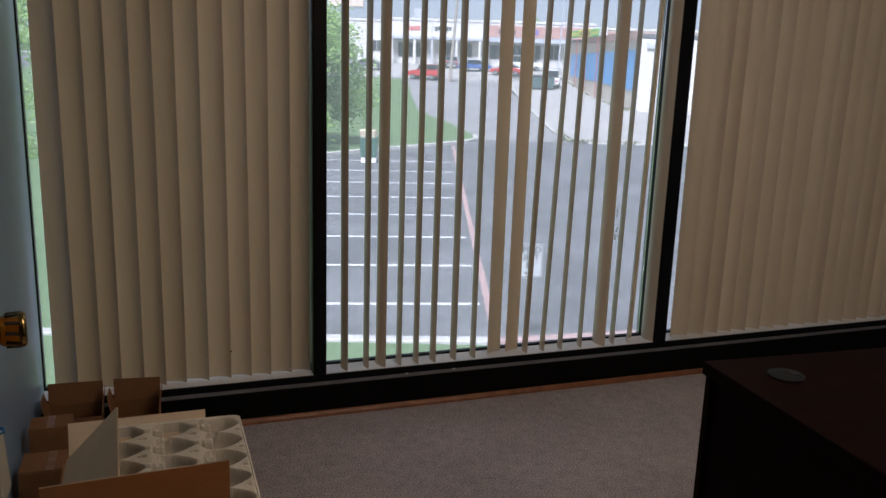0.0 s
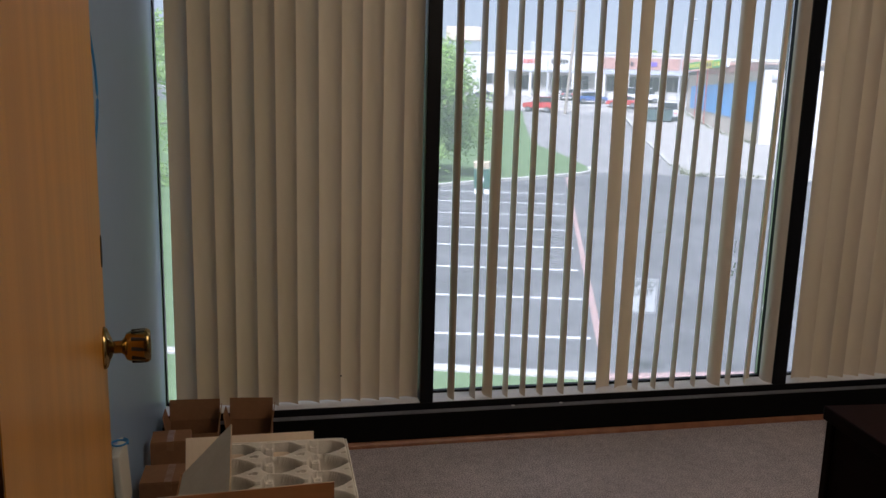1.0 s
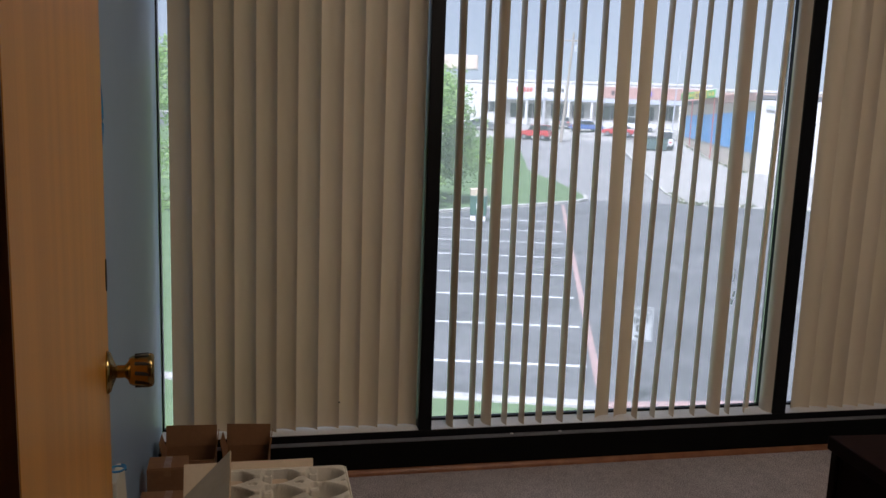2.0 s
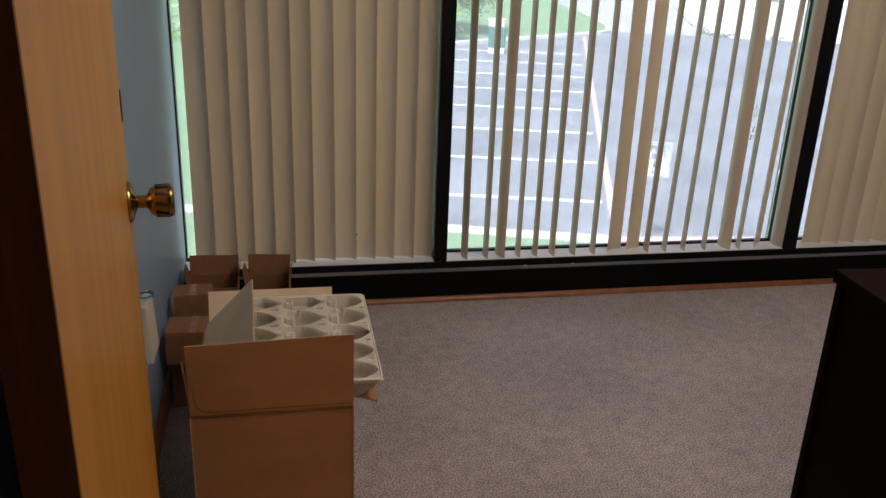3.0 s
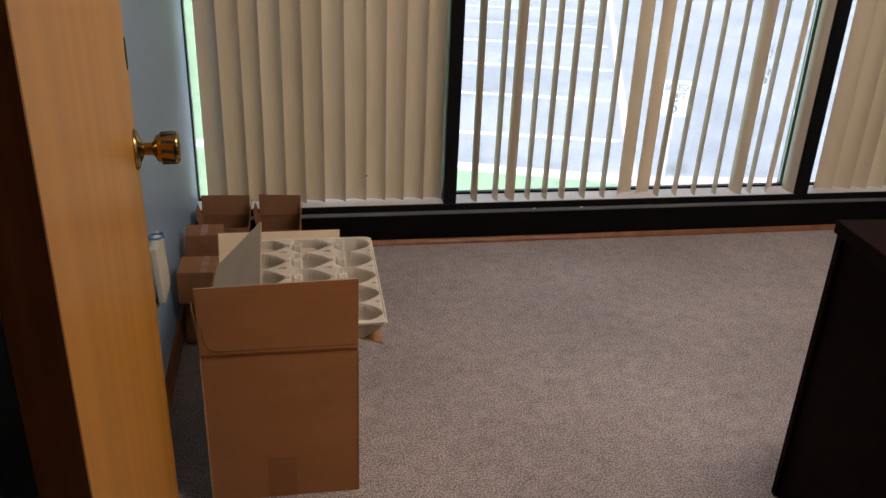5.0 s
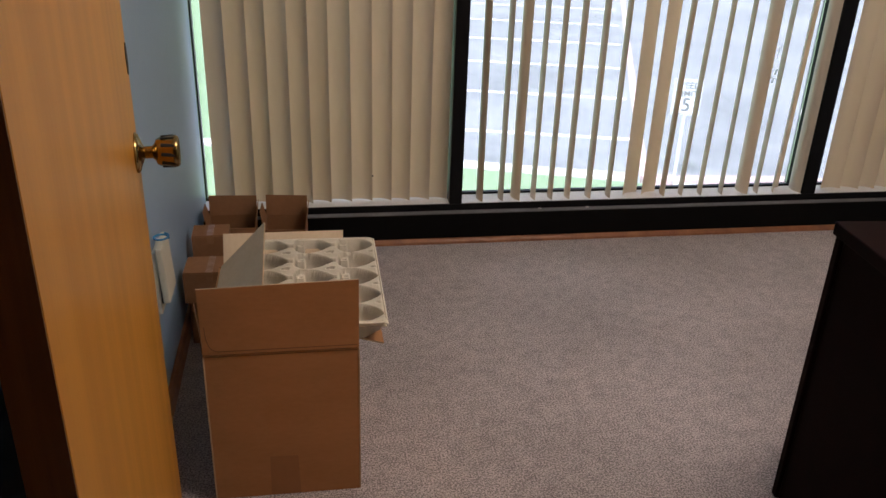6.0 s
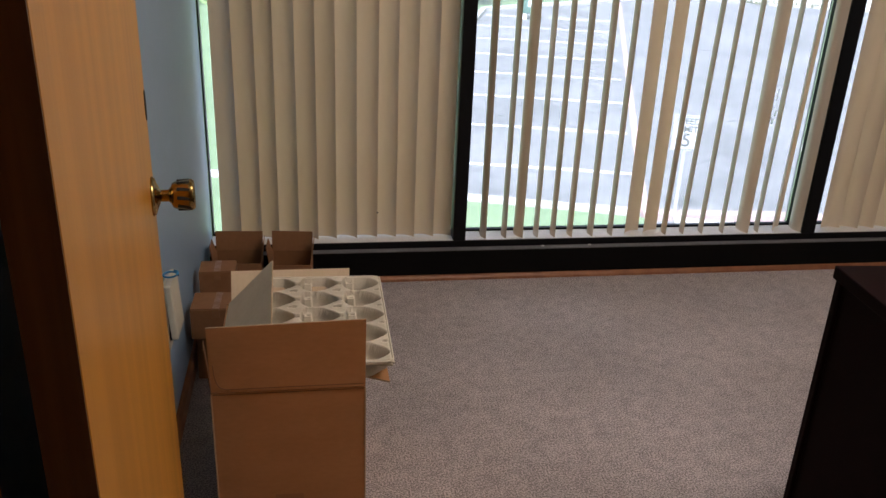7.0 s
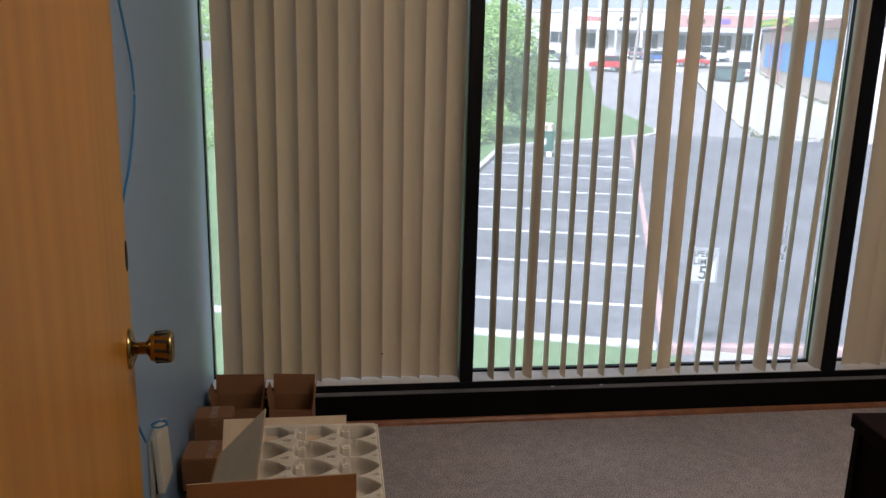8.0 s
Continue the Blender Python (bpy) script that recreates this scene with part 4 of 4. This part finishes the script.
# ---- shops across the road ----
def shop(name, v0, v1, u, depth, base, top, wall, label, band=None, windows=(), columns=(), canopy=None):
    h = thing(name, LOT @ Matrix.Translation((v0, u, base)), label, "shop building", "row of shops")
    w, t = v1 - v0, top - base
    part("wall", block((0, 0, -0.6), (w, depth, t - 0.35)), wall, h)
    part("parapet", block((-0.08, -0.12, t - 0.35), (w - 0.02, depth, t), 0.03), STUCCO, h)
    part("roof", block((0.3, 0.3, t - 0.3), (w - 0.3, depth - 0.3, t + 0.06)), ROOFDARK, h)
    if band:
        part("fascia", block((0.05, -0.10, band[0] - base), (w - 0.05, -0.004, band[1] - base)), REDBRICK, h, "red brick fascia band")
    if canopy:
        part("canopy", block((0.1, -1.8, canopy[0] - base), (w - 0.1, -0.004, canopy[1] - base), 0.04), CANOPY, h, "flat grey canopy")
    for a, b2, z0, z1 in windows:
        win2 = part("window", block((a - v0 - 0.08, -0.05, z0 - base - 0.08), (b2 - v0 + 0.08, -0.004, z1 - base + 0.08)), STUCCO, h)
        part("pane", block((a - v0, -0.075, z0 - base), ((a + b2) / 2 - v0 - 0.04, -0.051, z1 - base)), SHOPGLASS, win2, "dark shop window")
        part("pane", block(((a + b2) / 2 - v0 + 0.04, -0.075, z0 - base), (b2 - v0, -0.051, z1 - base)), SHOPGLASS, win2, "dark shop window")
    for c in columns:
        part("column", block((c - v0 - 0.16, -1.75, -0.5), (c - v0 + 0.16, -1.45, canopy[0] - base), 0.02), STUCCO, h)
    return h


shop("shop_building", -24, -5.05, 126, 18, 3.1, 9.1, STUCCO, "low white shop building at the far end", windows=((-8.2, -5.8, 4.6, 6.1),))
mall = shop("shop_building", -5.0, 8.3, 122, 20, 3.1, 9.25, STUCCO, "white shop front with a grey canopy and dark windows", canopy=(6.35, 6.75),
            windows=((-3.75, -1.72, 3.9, 5.9), (-1.2, 0.0, 3.9, 5.9), (2.04, 3.86, 4.0, 6.0), (4.99, 6.65, 4.1, 6.0)), columns=(-4.6, -1.45, 1.0, 4.4, 7.6))
for k in range(5):
    part("letter_bar", block((2.0 + 0.47 * k, -0.06, 4.45), (2.36 + 0.47 * k, -0.003, 5.05)), SIGNRED, mall, "red sign lettering")
for k in range(6):
    part("letter_bar", block((6.35 + 0.4 * k, -0.06, 4.5 + 0.1 * (k % 2)), (6.66 + 0.4 * k, -0.003, 5.05)), INK, mall, "dark sign lettering")
part("roof_unit", block((3.3, 2, 6.15), (4.6, 4, 7.5), 0.05), CANOPY, mall, "rooftop air unit")
shop3 = shop("shop_building", 8.3, 24.0, 122, 20, 3.1, 9.3, STUCCO, "shop front with a red brick fascia and dark windows", band=(7.05, 8.6), canopy=(6.3, 6.9),
             windows=((9.2, 11.4, 4.0, 5.95), (12.3, 13.6, 4.0, 5.95), (14.7, 16.3, 4.1, 6.0), (17.4, 19.1, 4.1, 6.1), (20.0, 22.5, 4.1, 6.1)), columns=(8.7, 11.9, 14.2, 16.9, 19.6, 23.2))
part("sign_oval", block((6.3, -0.17, 4.35), (7.6, -0.101, 5.0), 0.03), SIGNPURPLE, shop3, "small purple sign")
for k in range(5):
    part("letter_bar", block((2.0 + 0.5 * k, -0.15, 4.4), (2.35 + 0.5 * k, -0.101, 4.95)), INK, shop3, "dark sign lettering")
shop("shop_building", 24.05, 60, 124, 22, 3.1, 8.9, TANWALL, "low tan shop building behind the yard", band=(7.4, 8.3))

# ---- long blue building along the yard ----
hall = thing("yard_building", LOT @ Matrix.Translation((18, 72, 0)), "tan block building with bright blue panels and a white end", "building")
part("side_wall", block((0, 0.0, -0.3), (0.3, 36, 6.2)), TANWALL, hall)
part("end_wall", block((0.0, -0.25, -0.3), (14, -0.002, 6.15), 0.02), STUCCO, hall, "plain white end wall")
part("roof", block((-0.25, -0.3, 6.2), (14, 36, 6.55), 0.03), ROOFDARK, hall)
part("eaves_band", block((-0.3, 0.0, 6.1), (-0.004, 22.0, 6.75)), REDBRICK, hall, "red-brown eaves band")
for k in range(12):
    y0 = 0.6 + k * 2.72
    zl, zt = 1.85 + 0.016 * y0, 5.25 - 0.012 * y0
    part("blue_panel", block((-0.06, y0 + 0.02, zl), (-0.003, y0 + 2.70, zt), 0.01), BLUEPANEL, hall, "bright blue painted panel")
for y0 in (15.0, 21.3, 27.1):
    part("post", rod((-0.5, y0, 0.2), (-0.5, y0, 6.6), 0.05, sides=10), REDSTEEL, hall, "slim red steel post")
part("wall_lamp", block((0.6, -0.45, 5.35), (1.25, -0.252, 5.8), 0.04), CANOPY, hall, "boxy wall lamp")
for y0, y1, mm, nm in ((26.2, 35.2, SIGNGREEN, "green sign panel"), (19.0, 26.1, SIGNYELLOW, "yellow sign panel"), (14.9, 18.9, SIGNGREEN, "green sign panel"), (11.6, 14.7, SIGNWHITE, "white sign panel")):
    zb = 6.62 + 0.009 * (y0 - 11)
    sp = part("sign_panel", block((-0.55, y0, zb), (-0.35, y1, zb + 0.78), 0.02), mm, hall, nm)
    if mm is not SIGNWHITE:
        n = int((y1 - y0) / 1.6)
        for k in range(n):
            part("letter_bar", block((-0.58, y0 + 0.5 + k * 1.6, zb + 0.2), (-0.552, y0 + 1.3 + k * 1.6, zb + 0.58)), INK if mm is SIGNYELLOW else SIGNYELLOW, sp)

# weeds along the foot of the wall and the kerb
r = random.Random(9)
verts, faces = [], []
for k in range(700):
    if r.random() < 0.6:
        c = Vector((17.7 - abs(r.gauss(0, 0.25)), 72 + 34 * r.random() ** 1.5, 0))
    else:
        s = r.random()
        c = Vector((8.3 + s * 7 + r.gauss(0, 0.15), 44.5 + r.gauss(0, 0.2), 0)) if s < 0.5 else Vector((8.05 + r.gauss(0, 0.15), 44.5 + 6 * r.random(), 0))
    h = r.uniform(0.05, 0.25)
    a = r.uniform(0, math.pi)
    z = lift(c.y) + 0.02
    n = len(verts)
    w = Vector((math.cos(a), math.sin(a), 0)) * h * 0.3
    verts += [c - w + Vector((0, 0, z)), c + w + Vector((0, 0, z)), c + Vector((r.gauss(0, 0.1), r.gauss(0, 0.1), z + h))]
    faces.append((n, n + 1, n + 2))
me = bpy.data.meshes.new("weeds")
me.from_pydata(verts, [], faces)
me.materials.append(WEED)
ob = tagged(new("weeds", me), "tufts of weeds along the wall and kerb", "weeds", kind="stuff")
ob.matrix_world = LOT


# ---- vehicles ----
def vehicle(name, v, u, rz, paint, label, shape, length=4.4, width=1.75):
    c = thing(name, LOT @ pose(v, u, lift(u) + 0.03, 0, 0, rz), label, "car", "parked vehicles")
    k = length / 4.4
    low = {"car": [(-2.2, 0.35), (2.2, 0.35), (2.2, 0.68), (1.95, 0.82), (1.0, 0.92), (-1.5, 0.95), (-2.15, 0.85)],
           "tall": [(-2.2, 0.45), (2.2, 0.45), (2.2, 0.95), (1.0, 1.12), (-2.15, 1.15)],
           "van": [(-2.2, 0.4), (2.2, 0.4), (2.2, 0.95), (1.5, 1.1), (-2.2, 1.1)]}[shape]
    cab = {"car": [(1.05, 0.9), (0.45, 1.38), (-0.85, 1.40), (-1.55, 0.93)],
           "tall": [(1.0, 1.1), (0.5, 1.72), (-1.9, 1.75), (-2.12, 1.13)],
           "van": [(1.5, 1.08), (0.95, 1.85), (-2.1, 1.9), (-2.18, 1.08)]}[shape]
    w = width / 2
    part("body", prism([(x * k, z) for x, z in low], -w, w, 0.05), paint, c)
    part("cabin", prism([(x * k, z) for x, z in cab], -w * 0.86, w * 0.86, 0.05), CARGLASS, c, "dark windows")
    zt = max(z for _, z in cab)
    xs = [x * k for x, z in cab if z > zt - 0.06]
    part("roof", block((min(xs) - 0.05, -w * 0.84, zt - 0.05), (max(xs) + 0.05, w * 0.84, zt + 0.02), 0.02), paint, c)
    for x in (-1.4 * k, 1.4 * k):
        for y in (-w, w):
            s = 1 if y > 0 else -1
            wheel = part("wheel", rod((x, y - 0.2 * s, 0.31), (x, y + 0.01 * s, 0.31), 0.31, sides=18), TYRE, c)
            part("rim", rod((x, y + 0.0105 * s, 0.31), (x, y + 0.018 * s, 0.31), 0.18, sides=14), RIM, wheel)
    for y in (-w * 0.7, w * 0.7):
        part("headlight", block((2.17 * k, y - 0.16, 0.6), (2.215 * k, y + 0.16, 0.75), 0.01), SIGNWHITE, c)
        part("tail_light", block((-2.215 * k, y - 0.14, 0.65), (-2.16 * k, y + 0.14, 0.85), 0.01), SIGNRED, c)
    return c


vehicle("car", 0.1, 101.8, 160, PAINTRED, "red compact off-road car parked at the roadside", "tall", 3.7, 1.7)
vehicle("car", 6.5, 112.0, 20, PAINTBLUE, "blue car parked before the shops", "car", 4.2)
vehicle("car", -7.0, 110, 5, PAINTGREY, "dark grey car parked before the shops", "car", 4.3)
vehicle("van", 13.3, 114.5, 15, PAINTWHITE, "white van parked before the shops", "van", 4.6)
vehicle("van", 14.6, 97.5, 80, PAINTWHITE, "white van standing behind the dumpster", "van", 4.8)
vehicle("car", 10.4, 108.5, 165, PAINTRED, "small red car parked on the forecourt", "car", 4.0)
vehicle("car", 3.6, 116, 90, PAINTGREY, "grey car facing the shops", "car", 4.3)

dump = thing("dumpster", LOT @ pose(12.9, 95.0, lift(95.0) + 0.02, 0, 0, 4), "dark green steel dumpster in the yard", "dumpster")
part("body", prism([(-1.35, 0.12), (1.35, 0.12), (1.5, 1.30), (-1.5, 1.30)], -0.8, 0.8, 0.03), DUMPGREEN, dump)
part("lid", sheet([(-1.52, -0.82, 1.31), (0.0, -0.82, 1.31), (0.0, 0.85, 1.47), (-1.52, 0.85, 1.47)], 0.05), TYRE, dump, "black plastic lid")
part("lid", sheet([(0.02, -0.82, 1.31), (1.52, -0.82, 1.31), (1.52, 0.85, 1.47), (0.02, 0.85, 1.47)], 0.05), TYRE, dump, "black plastic lid")
for x in (-1.2, 1.2):
    for y in (-0.6, 0.6):
        part("castor", rod((x - 0.04, y, 0.07), (x + 0.04, y, 0.07), 0.075, sides=12), TYRE, dump)

# ---- poles and tall signs ----
pole = thing("utility_pole", LOT @ Matrix.Translation((3.0, 100, lift(100))), "leaning weathered wooden utility pole", "utility pole")
part("shaft", rod((0, 0, -0.5), (0.85, 0, 12.5), 0.2, 0.12, 12), POLEWOOD, pole)
part("crossarm", block((-0.4, -0.06, 11.5), (1.9, 0.06, 11.65), 0.01), POLEWOOD, pole)
part("transformer", rod((1.15, 0, 10.3), (1.2, 0, 11.1), 0.25, sides=14), CANOPY, pole, "grey pole transformer")
for v, u, h in ((0.9, 119, 7.0), (-5.2, 116, 8.6)):
    p = thing("steel_pole", LOT @ Matrix.Translation((v, u, lift(u))), "thin dark steel pole before the shops", "pole")
    part("shaft", rod((0, 0, -0.3), (0, 0, h), 0.11, 0.07, 10), CANOPY, p)
    part("cap", rod((0, 0, h), (0, 0, h + 0.12), 0.13, 0.05, 10), CANOPY, p)
lamp = thing("street_lamp", LOT @ Matrix.Translation((17.1, 110, lift(110))), "tall thin street lamp by the shops", "street lamp")
part("shaft", rod((0, 0, -0.3), (0.35, 0, 10.6), 0.11, 0.07, 10), CANOPY, lamp)
part("arm", rod((0.35, 0, 10.55), (1.1, 0, 10.75), 0.05, 0.04, 8), CANOPY, lamp)
part("head", block((1.0, -0.2, 10.62), (1.75, 0.2, 10.85), 0.05), CANOPY, lamp)
bb = thing("pylon_sign", LOT @ Matrix.Translation((-6.2, 70, lift(70))), "cream pylon sign above the tree", "sign")
part("shaft", rod((0, 0.1, -0.3), (0, 0.1, 7.7), 0.16, sides=12), CANOPY, bb)
part("face", block((-1.4, -0.2, 7.65), (1.4, 0.4, 8.75), 0.04), mat("cream sign face", (0.68, 0.55, 0.45), (0.6, 0.47, 0.38), scale=0.8, rough=0.6), bb)
part("frame", block((-1.48, -0.15, 7.55), (1.48, 0.35, 7.66), 0.02), CANOPY, bb)
# a far line of trees closes the view
r = random.Random(12)
verts, faces = [], []
for k in range(9000):
    v = r.uniform(20, 150) if k % 2 else r.uniform(-150, -14)
    hgt = 5.5 + 2.2 * math.sin(v * 0.11) + 1.5 * math.sin(v * 0.37 + 1)
    c = Vector((v, 165 + r.uniform(-4, 4), 3.3 + hgt * r.random() ** 0.7))
    d = Vector((r.gauss(0, 1), r.gauss(0, 0.5), r.gauss(0, 1))).normalized() * r.uniform(0.4, 0.9)
    w = d.cross(Vector((r.gauss(0, 1), r.gauss(0, 1), r.gauss(0, 1)))).normalized() * 0.45
    n = len(verts)
    verts += [c - d, c + w, c + d, c - w]
    faces.append((n, n + 1, n + 2, n + 3))
me = bpy.data.meshes.new("far_trees")
me.from_pydata(verts, [], faces)
me.materials.append(LEAF)
ob = tagged(new("far_trees", me), "distant line of green trees", "trees", kind="stuff")
ob.matrix_world = LOT
